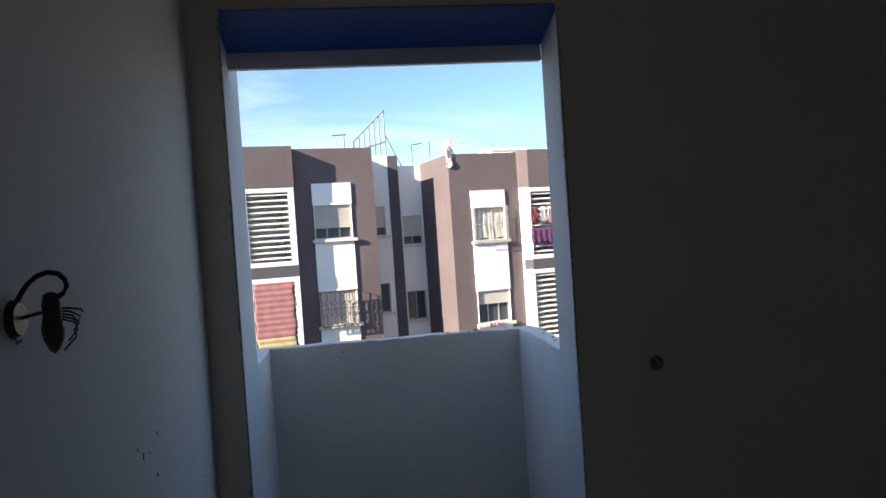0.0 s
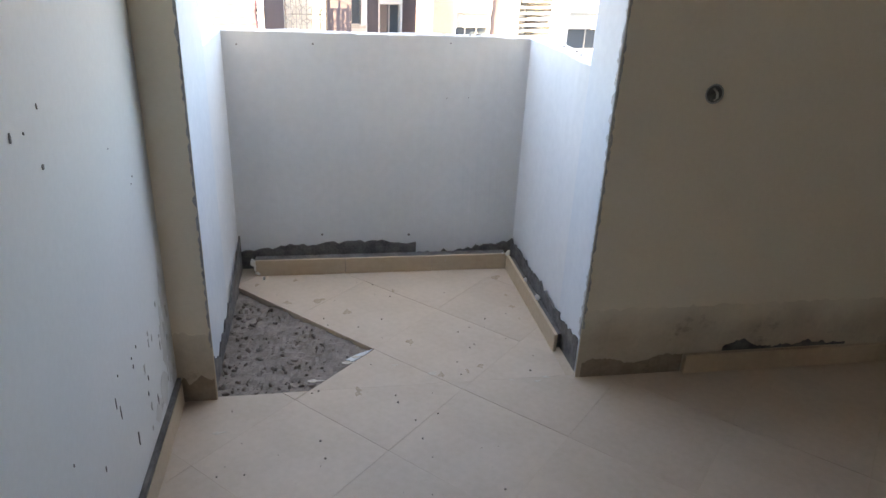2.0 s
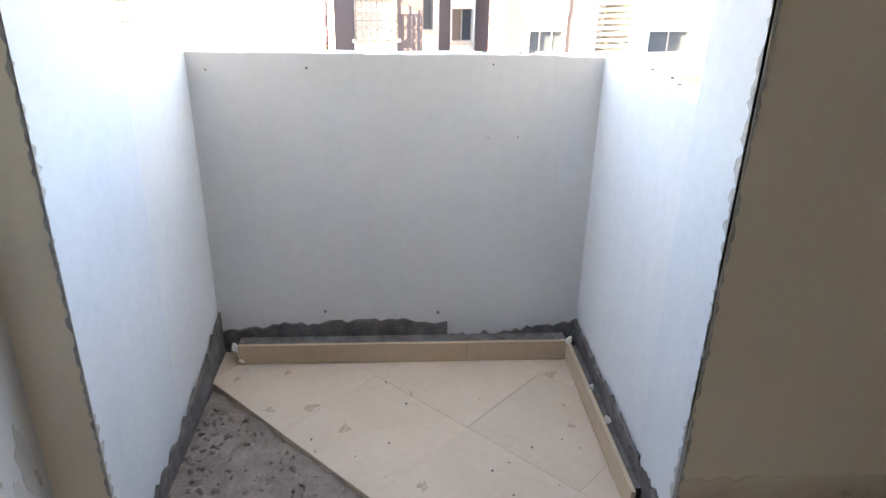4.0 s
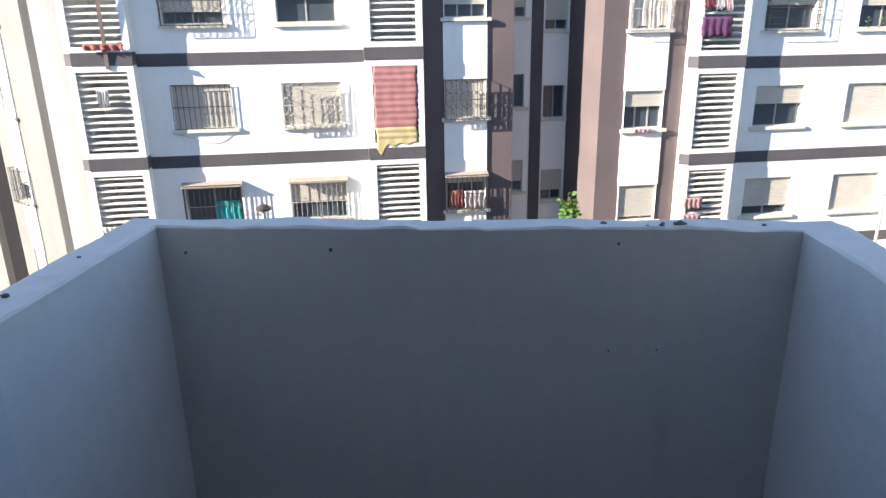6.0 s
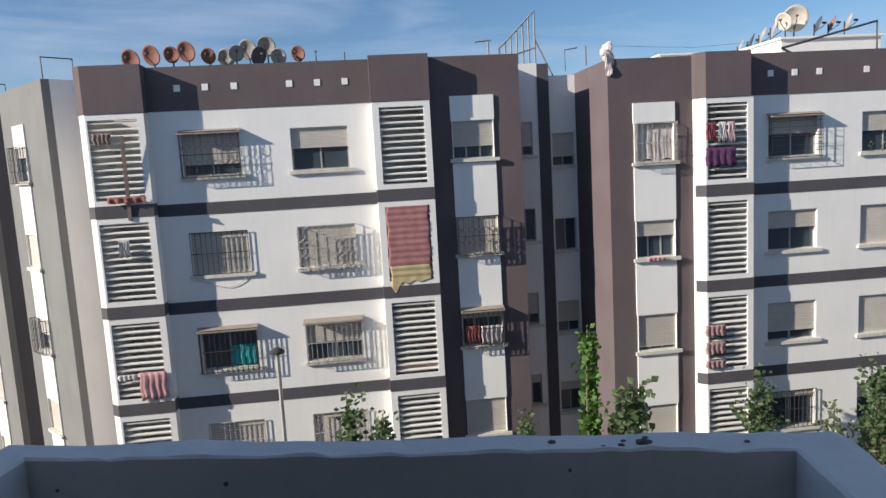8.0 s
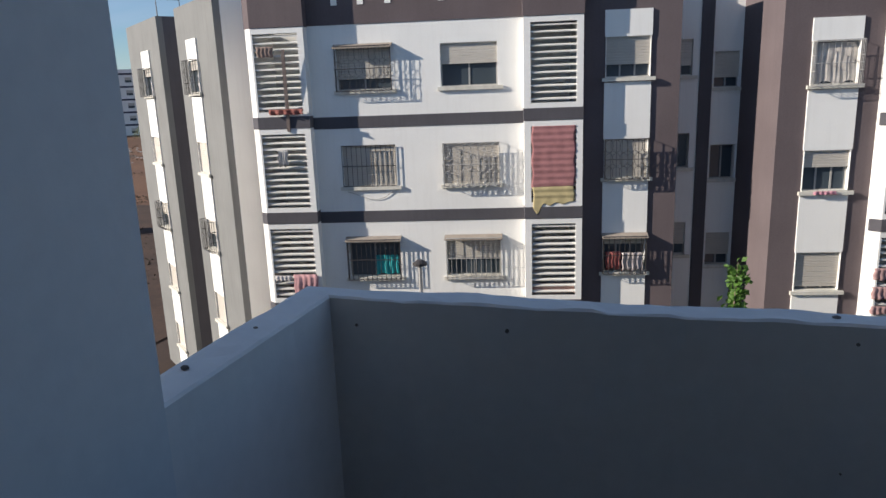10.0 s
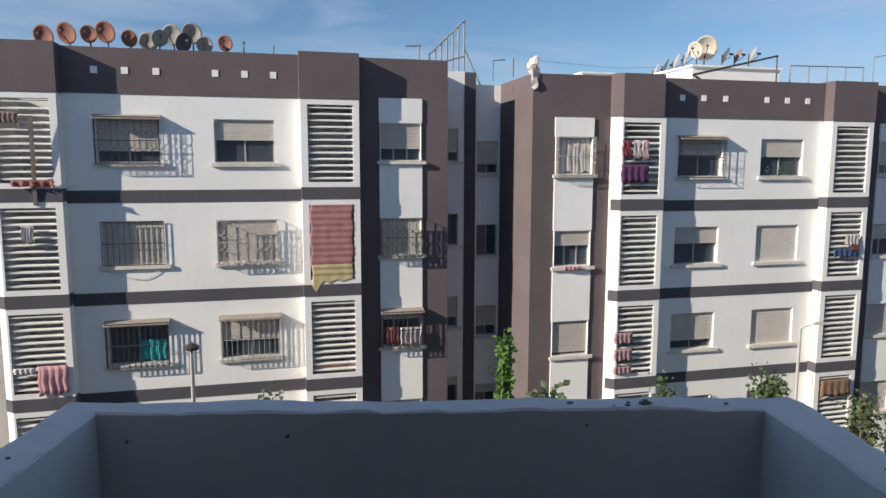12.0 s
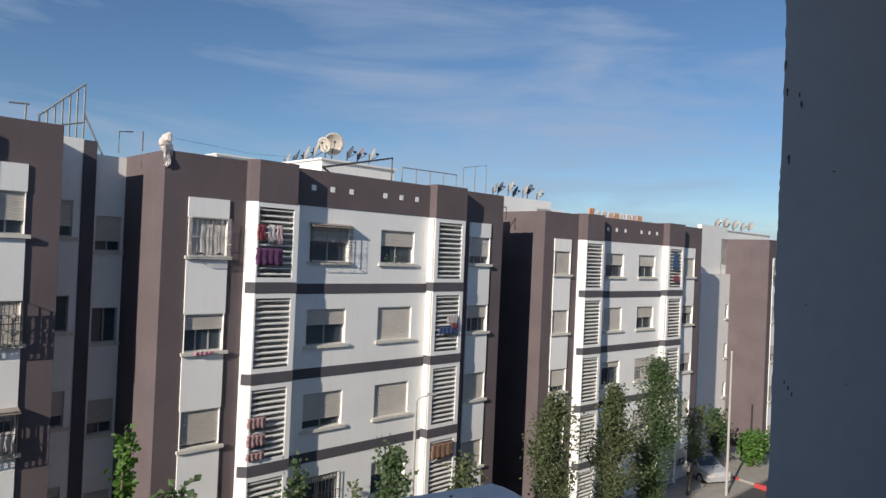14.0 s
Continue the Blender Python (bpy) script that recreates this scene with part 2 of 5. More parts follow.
def mesh_of(bm, material, smooth=False):
    bmesh.ops.recalc_face_normals(bm, faces=bm.faces)
    me = bpy.data.meshes.new("mesh")
    bm.to_mesh(me)
    bm.free()
    me.materials.append(material)
    if smooth:
        me.shade_smooth()
    return me


def part(name, bm, material, parent=None, label="", smooth=False):
    ob = new(name, mesh_of(bm, material, smooth) if isinstance(bm, bmesh.types.BMesh) else bm)
    if parent:
        ob.parent = parent
    if label:
        ob["label"] = label
    return ob


def boxes(*dims):
    bm = bmesh.new()
    for d in dims:
        box(bm, *d)
    return bm


def struct(name, bm, material, label="", category=""):
    ob = part(name, bm, material)
    return tagged(ob, label, category or name.split("_")[0], kind="structure")


def pierced(bm, s0, s1, z0, z1, d0, d1, holes):
    """A wall slab from s0 to s1 with rectangular holes (s0, s1, z0, z1), as one closed mesh."""
    xs = sorted({s0, s1, *[q for h in holes for q in h[:2]]})
    zs_ = sorted({z0, z1, *[q for h in holes for q in h[2:] if z0 < q < z1]})
    solid = {(i, j) for i in range(len(xs) - 1) for j in range(len(zs_) - 1)
             if not any(h[0] < (xs[i] + xs[i + 1]) / 2 < h[1] and h[2] < (zs_[j] + zs_[j + 1]) / 2 < h[3] for h in holes)}
    cache = {}

    def vert(i, j, k):
        if (i, j, k) not in cache:
            cache[i, j, k] = bm.verts.new((xs[i], (d0, d1)[k], zs_[j]))
        return cache[i, j, k]

    for i, j in solid:
        bm.faces.new((vert(i, j, 0), vert(i + 1, j, 0), vert(i + 1, j + 1, 0), vert(i, j + 1, 0)))
        bm.faces.new((vert(i, j + 1, 1), vert(i + 1, j + 1, 1), vert(i + 1, j, 1), vert(i, j, 1)))
        for di, dj, p, q in ((-1, 0, (i, j + 1), (i, j)), (1, 0, (i + 1, j), (i + 1, j + 1)), (0, -1, (i, j), (i + 1, j)), (0, 1, (i + 1, j + 1), (i, j + 1))):
            if (i + di, j + dj) not in solid:
                bm.faces.new((vert(*p, 0), vert(*p, 1), vert(*q, 1), vert(*q, 0)))


# ---- ground ----
GROUND = -11.75


def rise(x, y):
    """The open lot climbs gently towards the far estate."""
    return 0.036 * min(260, max(0, -0.70 * x + 0.72 * y - 45))


bm = bmesh.new()
bmesh.ops.create_grid(bm, x_segments=300, y_segments=300, size=1500)
for v in bm.verts:
    v.co.z = GROUND + rise(v.co.x, v.co.y)
struct("ground", bm, EARTH, "bare red earth lot with dark weeds and tracks", "ground")

# ---- the room and its loggia ----
FLOOR_IN = 0.0
ZC = 2.78
struct("floor", boxes((-0.9, 4.4, -3.6, 0.0, -0.30, -0.0009), (-0.60, 0.73, 0.0, 1.10, -0.30, -0.035)), GROUT, "beige ceramic tiled floor, dusty", "floor")
bm = bmesh.new()
prism(bm, ((-0.25, 0.0), (0.72, 0.0), (0.72, 0.99), (-0.58, 0.99), (-0.58, 0.817), (-0.0165, 0.2535)), -0.034, -0.0009)
struct("floor_bed", bm, GROUT, "mortar bed under the loggia tiles", "floor")
struct("ceiling", boxes((-0.9, 4.4, -3.6, 0.30, ZC, ZC + 0.2)), WHITE_PAINT, "plain painted ceiling", "ceiling")
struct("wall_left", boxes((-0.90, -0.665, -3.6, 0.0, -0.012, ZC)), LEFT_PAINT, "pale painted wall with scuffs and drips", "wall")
# These two unseen walls stand close so that they bounce light inside.
struct("wall_back", boxes((-0.665, 3.0, -3.6, -3.4, -0.012, ZC)), WHITE_PAINT, "unseen white wall set close to bounce light", "wall")
struct("wall_right", boxes((3.0, 3.2, -3.6, 0.0, -0.012, ZC)), WHITE_PAINT, "unseen white wall set close to bounce light", "wall")
LINTEL = 2.41
bm = bmesh.new()
prism(bm, ((-0.90, 0.0), (-0.547, 0.0), (-0.58, 0.03), (-0.58, 0.494), (-0.90, 0.494)), -0.30, LINTEL)
prism(bm, ((0.682, 0.0), (4.4, 0.0), (4.4, 0.27), (0.72, 0.27), (0.706, 0.03)), -0.30, LINTEL)
box(bm, -0.90, 4.4, 0.0, 0.28, LINTEL, ZC)
struct("wall_front", bm, ROOM_PAINT, "cream painted wall with raw chipped door opening", "wall")
# white plaster skins of the opening and the loggia
bm = bmesh.new()
prism(bm, ((-0.5815, 0.031), (-0.570, 0.031), (-0.568, 0.496), (-0.5815, 0.496)), -0.03, LINTEL - 0.003)
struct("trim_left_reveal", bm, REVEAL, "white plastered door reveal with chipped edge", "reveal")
bm = bmesh.new()
prism(bm, ((0.694, 0.031), (0.7065, 0.031), (0.7225, 0.274), (0.700, 0.274)), -0.03, LINTEL - 0.003)
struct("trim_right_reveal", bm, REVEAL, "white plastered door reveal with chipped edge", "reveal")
bm = boxes((-0.579, 0.704, 0.002, 0.272, LINTEL - 0.004, LINTEL + 0.02))
for v in bm.verts:
    if v.co.y > 0.2 and v.co.z < LINTEL:
        v.co.z -= 0.075
struct("soffit", bm, BLUE, "blue painted underside of the lintel", "soffit")
struct("lintel_lip", boxes((-0.569, 0.699, 0.274, 0.305, LINTEL - 0.142, LINTEL + 0.35)), PLASTER, "white plastered outer lip of the lintel", "lintel")


PT = 1.05
L0, L1, R0, R1, F0, F1 = -0.673, -0.576, 0.708, 0.816, 0.998, 1.082
bm = bmesh.new()
outer = [(L0, 0.494), (L0, F1), (R1, F1), (R1, 0.28)]
inner = [(L1, 0.494), (L1, F0), (R0, F0), (R0, 0.284)]


def along(a, b, n):
    return [(a[0] + (b[0] - a[0]) * i / n, a[1] + (b[1] - a[1]) * i / n) for i in range(n)]


rim_o = along(outer[0], outer[1], 14) + along(outer[1], outer[2], 40) + along(outer[2], outer[3], 20) + [outer[3]]
rim_i = along(inner[0], inner[1], 14) + along(inner[1], inner[2], 40) + along(inner[2], inner[3], 20) + [inner[3]]
rows_ = []
for k, (o, i) in enumerate(zip(rim_o, rim_i)):
    o, i = Vector((*o, 0)), Vector((*i, 0))
    w = (i - o)
    prof = [(0, -0.5), (0, PT - 0.022), (0.10, PT - 0.006), (0.28, PT), (0.75, PT), (0.95, PT), (1, PT - 0.004), (1, 0.12), (1, -0.03)]
    ring = []
    for j, (f, z) in enumerate(prof):
        p = o + w * f + Vector((0, 0, z))
        if 0 < j < 7:
            q = noise.noise(p * 7.0) * 0.006 + noise.noise(p * 29) * 0.004
            p += Vector((q * 0.5, q * 0.5, q if 2 <= j <= 5 else q * 0.6))
        ring.append(bm.verts.new(p))
    rows_.append(ring)
for a, b in zip(rows_, rows_[1:]):
    for j in range(len(a) - 1):
        bm.faces.new((a[j], b[j], b[j + 1], a[j + 1]))
    bm.faces.new((a[-1], b[-1], b[0], a[0]))
bm.faces.new(rows_[0]), bm.faces.new(rows_[-1])
struct("parapet", bm, PLASTER, "white plastered solid loggia parapet with uneven worn top", "parapet")
# House walls run on, unseen, to both sides so that they shade the street.
ROW0, ROW1 = -58.0, 42.0
struct("wall_outside", boxes((ROW0, -0.90, 0.0, 0.28, GROUND, 4.6), (-0.90, -0.60, 0.28, 0.494, LINTEL, 4.6), (-0.9, ROW1, -0.002, 0.27, ZC + 0.2, 4.6), (4.4, ROW1, 0.0, 0.28, GROUND, ZC + 0.2),
                             (-0.90, 4.4, 0.0, 0.28, GROUND, -0.31), (ROW0, ROW1, -9.2, -9.0, GROUND, 4.6), (ROW0 - 0.2, ROW0, -9.2, 0.28, GROUND, 4.6), (ROW1, ROW1 + 0.2, -9.2, 0.28, GROUND, 4.6), (ROW0, ROW1, -9.0, 0.0, 4.3, 4.5)), FWHITE, "outer walls of the house one stands in, run on unseen to shade the street", "wall")

# ---- apartment houses across the street ----
TH = radians(12)
H = 2.946


def site(s, y0, z, turn=12):
    return pose(s * math.cos(TH), y0 + s * math.sin(TH), z, 0, 0, turn)


def louver_bay(parent, x0, x1, z, slat_mesh, edge=0.20):
    """A cream frame on the front of a laundry bay with thin slanted slats between."""
    bm = bmesh.new()
    pierced(bm, x0, x1, z + 0.0, z + 2.58, -0.03, 0.12, [(x0 + edge, x1 - 0.19, z + 0.15, z + 2.42)])
    scr = part("louver_screen", bm, FWHITE, parent, "white framed laundry louver")
    n = 12
    for i in range(n):
        ob = part("slat", slat_mesh, None, scr)
        ob.location = ((x0 + edge + x1 - 0.19) / 2, 0.05, z + 0.15 + (i + 0.62) * 2.27 / n)
    return scr


def slat_mesh(w):
    bm = bmesh.new()
    v = box(bm, -w / 2, w / 2, -0.05, 0.05, -0.017, 0.017)
    for q in v:
        q.co.z += 0.32 * q.co.y
    return mesh_of(bm, SLAT)


def window(parent, x0, x1, z0, z1, d, shut=0.5, grille="", sill=True, panes=2, curtain=None, hood=False, deep=0.15):
    """A window set back in its wall: frame, glass, roller shutter, sill, and a grille before it."""
    bm = bmesh.new()
    f, y = 0.05, d + deep
    mids = [x0 + (x1 - x0) * i / panes for i in range(panes + 1)]
    pierced(bm, x0, x1, z0, z1, y, y + 0.05, [(a + (f if i == 0 else f / 2), c - (f if i == panes - 1 else f / 2), z0 + f, z1 - f) for i, (a, c) in enumerate(zip(mids, mids[1:]))])
    win = part("window", bm, ALU, parent)
    bm = bmesh.new()
    pierced(bm, x0 - 0.003, x1 + 0.003, z0 - 0.003, z1 + 0.003, d + 0.003, y + 0.02, [(x0 + 0.012, x1 - 0.012, z0 + 0.012, z1 - 0.012)])
    part("jamb_lining", bm, FWHITE, win, "white painted window reveal")
    part("pane", boxes((x0 + f, x1 - f, y + 0.02, y + 0.03, z0 + f, z1 - f)), GLASS, win)
    if shut > 0:
        bm = bmesh.new()
        lo, n = z1 - (z1 - z0) * shut, max(2, int((z1 - z0) * shut / 0.075))
        h = (z1 - lo) / n
        prof = [(y - 0.045, lo)]
        for i in range(n):
            prof += [(y - 0.075, lo + i * h + 0.004), (y - 0.075, lo + (i + 1) * h - 0.012), (y - 0.062, lo + (i + 1) * h)]
        prof.append((y - 0.045, z1))
        sides = [[bm.verts.new((x, p, q)) for p, q in prof] for x in (x0 + 0.01, x1 - 0.01)]
        for q in range(len(prof) - 1):
            bm.faces.new((sides[0][q], sides[1][q], sides[1][q + 1], sides[0][q + 1]))
        bm.faces.new(sides[0]), bm.faces.new(sides[1]), bm.faces.new((sides[0][0], sides[1][0], sides[1][-1], sides[0][-1]))
        part("shutter", bm, SHUTTER, win)
    if sill:
        part("sill", boxes((x0 - 0.10, x1 + 0.14, d - 0.08, d + 0.002, z0 - 0.10, z0 + 0.005), (x0 + 0.013, x1 - 0.013, d - 0.013, y - 0.001, z0 + 0.0125, z0 + 0.03)), FTRIM, win)
    if hood:
        bm = boxes((x0 - 0.05, x1 + 0.05, d - 0.26, d + 0.002, z1 - 0.01, z1 + 0.02))
        for v in bm.verts:
            v.co.z += 0.06 + 0.42 * (v.co.y - d)
        part("hood", bm, HOOD, win, "tan sheet hood sloping over the window")
    if curtain:
        bm = bmesh.new()
        if shut == 0:
            hang(bm, x0 + 0.06, x1 - 0.06, z0 + 0.06, z1 - 0.05, y - 0.03, 0.02)
        else:
            hang(bm, x0 + 0.5 * (x1 - x0), x1 - 0.1, z0 + 0.08, z0 + 0.55 * (z1 - z0), y - 0.02, 0.03)
        part("curtain", bm, cloth(curtain), win)
    if grille:
        bm = bmesh.new()
        out = 0.24 if "box" in grille else 0.06
        gz0, gz1, gy = z0 - (0.02 if "box" in grille else -0.02), z1 - (0.0 if "full" in grille or "bars" in grille else 0.42 * (z1 - z0)), d - out
        n = max(5, int((x1 - x0) / (0.11 if "fine" in grille else 0.15)))
        if "rails" in grille:
            n = 3
            for k in range(1, 7):
                z = gz0 + (gz1 - gz0) * k / 7
                tube(bm, ((x0, gy, z), (x1, gy, z)), 0.006, 4)
        for i in range(n + 1):
            x = x0 + (x1 - x0) * i / n
            tube(bm, ((x, gy, gz0), (x, gy, gz1)), 0.0045 if "thin" in grille else 0.011, 4)
        for z in (gz0, (gz0 + gz1) / 2, gz1):
            tube(bm, ((x0, gy, z), (x1, gy, z)), 0.013, 4)
        if "box" in grille:
            for x in (x0, x1):
                for k in range(4):
                    z = gz0 + (gz1 - gz0) * k / 3
                    tube(bm, ((x, gy, z), (x, d, z)), 0.011, 4)
                for k in (1, 2):
                    tube(bm, ((x, gy + out * k / 3, gz0), (x, gy + out * k / 3, gz1)), 0.011, 4)
            for k in range(n + 1):
                x = x0 + (x1 - x0) * k / n
                tube(bm, ((x, gy, gz0), (x, d, gz0)), 0.009, 4)
        if "ornate" in grille:
            m = int((x1 - x0) / 0.2)
            for i in range(m):
                for j in range(3):
                    cx, cz, r = x0 + (i + 0.5) * (x1 - x0) / m, gz0 + (gz1 - gz0) * (j + 0.5) / 3, 0.5 * (gz1 - gz0) / 3
                    tube(bm, [(cx + r * 0.6 * math.cos(a), gy, cz + r * math.sin(a)) for a in (k * math.pi / 4 for k in range(9))], 0.0045 if "thin" in grille else 0.009, 4)
        part("grille", bm, IRON if "dark" in grille else WIRON, win, "iron window grille")
    return win


def hang(bm, x0, x1, z0, z1, y, deep=0.05, n=14, m=6):
    """A hanging cloth with folds, in the plane y."""
    grid = [[bm.verts.new((x0 + (x1 - x0) * i / n + 0.02 * math.sin(j * 1.7), y + deep * (math.sin(i * 1.9 + x0 * 7) * (0.4 + 0.6 * (m - j) / m) + 0.3 * math.sin(i * 0.7 + j)),
                           z0 + (z1 - z0) * j / m + (0.05 * (z1 - z0) * math.sin(i * 0.8 + x0 * 5) if j == 0 else 0))) for i in range(n + 1)] for j in range(m + 1)]
    for a, b in zip(grid, grid[1:]):
        for i in range(n):
            bm.faces.new((a[i], a[i + 1], b[i + 1], b[i]))


SLATS = slat_mesh(1.36)
BAY0, WALL0, WALL1, BAY1 = 0.0, 1.75, 8.2, 9.92
LEFT_END, RIGHT_END = -2.53, 12.75
WD, SD, DEEP = 0.37, 0.37, 11.0
BASE = -12.55
W1A, W1B, W2A, W2B = 2.58, 4.26, 5.74, 7.45
TOPZ = 3.90
STOREYS = 5


def house(s0, y0, zoff, spec, label, left_core=3.5, right_core=2.4, levels=STOREYS, left=True, turn=12, strip_top=2.56):
    """One apartment house: recessed window wall between two laundry bays, stair bays at both ends."""
    ob = tagged(new("apartment_building"), label, "building", "apartment houses across the street")
    ob.matrix_world = site(s0, y0, zoff, turn)
    inner, edge = (WALL0 + 0.11, 0.39) if left else (WALL0, 0.20)
    zs = [-k * H for k in range(levels)]
    # main walls
    holes = [(a, b, z + 0.70, z + 1.98) for z in zs for a, b in ((W1A, W1B), (W2A, W2B))]
    bm = bmesh.new()
    pierced(bm, WALL0, WALL1, BASE, 2.62, WD, WD + 0.25, holes)
    part("window_wall", bm, FWHITE, ob, "white painted wall")
    splay = edge - 0.055
    for a, b, e in ((BAY0, inner, edge), (WALL1, BAY1, 0.20)):
        bm = bmesh.new()
        if a == BAY0:
            prism(bm, ((splay - 0.21, 0.15), (splay, -0.03), (splay, 0.2), (splay - 0.21, 0.2)), BASE, 2.59)
            a, e = splay, 0.055
        pierced(bm, a, b, BASE, 2.59, 0.0, 0.2, [(a + e, b - 0.19, z + 0.15, z + 2.42) for z in zs])
        box(bm, (splay - 0.21 if a == splay else a), a + 0.05, 0.2, 1.9, BASE, 2.59), box(bm, b - 0.18, b, 0.2, 1.9, BASE, 2.59)
        for z in zs:
            box(bm, a + 0.05, b - 0.18, 0.2, 1.9, z - 0.30, z - 0.1)
        box(bm, a + 0.05, b - 0.18, 1.9, 2.0, BASE, 2.59)
        part("bay", bm, FWHITE, ob, "white laundry bay")
        for z in zs:
            louver_bay(ob, a, b, z, SLATS, e)
    # bands and brown top
    for z in zs:
        bm = boxes((WALL0, WALL1, WD - 0.012, WD + 0.02, z - 0.43, z - 0.07))
        part("band", bm, FBAND, ob, "dark painted storey band")
        for a, b in ((splay, inner), (WALL1, BAY1)):
            bm = bmesh.new()
            left_edge = ((splay - 0.222, 0.21), (splay - 0.222, 0.145), (splay, -0.045)) if a == splay else ((a - 0.012, WD + 0.2), (a - 0.012, -0.045))
            prism(bm, (*left_edge, (b + 0.012, -0.045), (b + 0.012, WD + 0.2)), z - 0.355, z - 0.004)
            part("band", bm, FBAND, ob)
    part("roof_parapet", boxes((WALL0 + 0.02, WALL1 - 0.02, WD - 0.02, WD + 0.26, 2.622, TOPZ - 0.02)), FBROWN, ob, "brown painted roof parapet")
    bm = bmesh.new()
    prism(bm, ((splay - 0.23, 0.145), (splay, -0.05), (WALL0 + 0.02, -0.05), (WALL0 + 0.02, WD + 0.3), (splay - 0.23, WD + 0.3)), 2.592, TOPZ + 0.03)
    part("bay_parapet", bm, FBROWN, ob)
    part("bay_parapet", boxes((WALL1 - 0.02, BAY1 + 0.02, -0.05, WD + 0.3, 2.592, TOPZ + 0.03)), FBROWN, ob)
    for x in (2.64, 3.43, 4.25, 5.84, 6.65, 7.46):
        part("vent", boxes((x - 0.09, x + 0.09, WD - 0.035, WD - 0.018, 3.17, 3.36)), FWHITE, ob, "small white square vent")
    # stair bays
    ends = ((LEFT_END, splay - 0.19, -1.78, -0.46), (BAY1, RIGHT_END, 10.57, 11.92))
    west = LEFT_END if left else BAY0
    for a, b, p0, p1 in ends[0 if left else 1:]:
        bm = bmesh.new()
        pierced(bm, a, b, BASE, TOPZ - 0.02, SD, SD + 0.25, [(p0 + 0.03, p1 - 0.03, z + 0.78, z + 1.95) for z in zs])
        part("stair_wall", bm, FBROWN, ob, "brown painted wall")
        for k, z in enumerate(zs):
            lo = z - H + 1.95 if k < levels - 1 else BASE
            part("panel", boxes((p0, p1, SD - 0.05, SD + 0.02, lo + 0.0, z + 0.66)), FWHITE, ob)
        part("panel", boxes((p0, p1, SD - 0.05, SD + 0.02, 1.95, strip_top)), FWHITE, ob)
    # sides, back, roof and cores
    part("side_wall", boxes((west, west + 0.25, 2.0 if not left else SD + 0.25, DEEP, BASE, TOPZ - 0.02)), FBROWN, ob)
    part("side_wall", boxes((RIGHT_END - 0.25, RIGHT_END, SD + 0.25, DEEP, BASE, TOPZ - 0.02)), FBROWN, ob)
    part("back_wall", boxes((west, RIGHT_END, DEEP, DEEP + 0.25, BASE, TOPZ)), FWHITE, ob)
    part("roof", boxes((west + 0.25, RIGHT_END - 0.25, WD + 0.35, DEEP, 2.9, 3.1), (BAY1 + 0.02, RIGHT_END - 0.25, SD + 0.25, WD + 0.35, 2.9, 3.1)), ROOF, ob)
    for nm, a, b, d, win in (("core_wall", RIGHT_END, RIGHT_END + 1.11, right_core, (RIGHT_END + 0.2, RIGHT_END + 0.9)), ("core_wall", LEFT_END - 0.95, LEFT_END, left_core, (LEFT_END - 0.86, LEFT_END - 0.06)))[:2 if left else 1]:
        bm = bmesh.new()
        pierced(bm, a, b, BASE, TOPZ - 0.05, d, d + 0.2, [(*win, z + 0.78, z + 1.92) for z in zs])
        part(nm, bm, FWHITE, ob, "white stairwell wall")
        for k, z in enumerate(zs):
            window(ob, *win, z + 0.78, z + 1.92, d, shut=(0.72, 0.0, 0.68, 0.3, 0.5)[k], sill=True, deep=0.14)
    part("core_pier", boxes((RIGHT_END + 1.11, RIGHT_END + 1.5, right_core - 0.05, right_core + 0.4, BASE, TOPZ - 0.08)), FBAND, ob, "dark painted pier")
    # windows
    for k, z in enumerate(zs):
        for slot, (a, b) in (("w1", (W1A, W1B)), ("w2", (W2A, W2B))):
            o = spec.get((slot, k), {"shut": 0.5 + 0.5 * ((k * 7 + len(slot) + ord(slot[1])) % 3) / 2})
            window(ob, a, b, z + 0.70, z + 1.98, WD, **o)
        for slot, (p0, p1) in (("sl", (-1.78, -0.46)), ("sr", (10.57, 11.92)))[0 if left else 1:]:
            o = spec.get((slot, k), {"shut": 0.55 + 0.4 * ((k + ord(slot[1])) % 2)})
            window(ob, p0 + 0.03, p1 - 0.03, z + 0.78, z + 1.95, SD - 0.05, panes=3, **o)
    return ob


A = {("w1", 0): dict(shut=0.74, grille="ornate full box thin dark", hood=True), ("w2", 0): dict(shut=0.48),
     ("w1", 1): dict(shut=1.0, grille="bars dark"), ("w2", 1): dict(shut=1.0, grille="ornate full box"),
     ("w1", 2): dict(shut=0.12, grille="full box dark", curtain=TEAL, hood=True), ("w2", 2): dict(shut=0.55, grille="full box", hood=True),
     ("w1", 3): dict(shut=1.0, grille="bars"), ("w2", 3): dict(shut=1.0, grille="bars"),
     ("sr", 0): dict(shut=0.68), ("sr", 1): dict(shut=1.0, grille="ornate full box dark"), ("sr", 2): dict(shut=0.25, grille="full box dark", hood=True), ("sr", 3): dict(shut=1.0)}
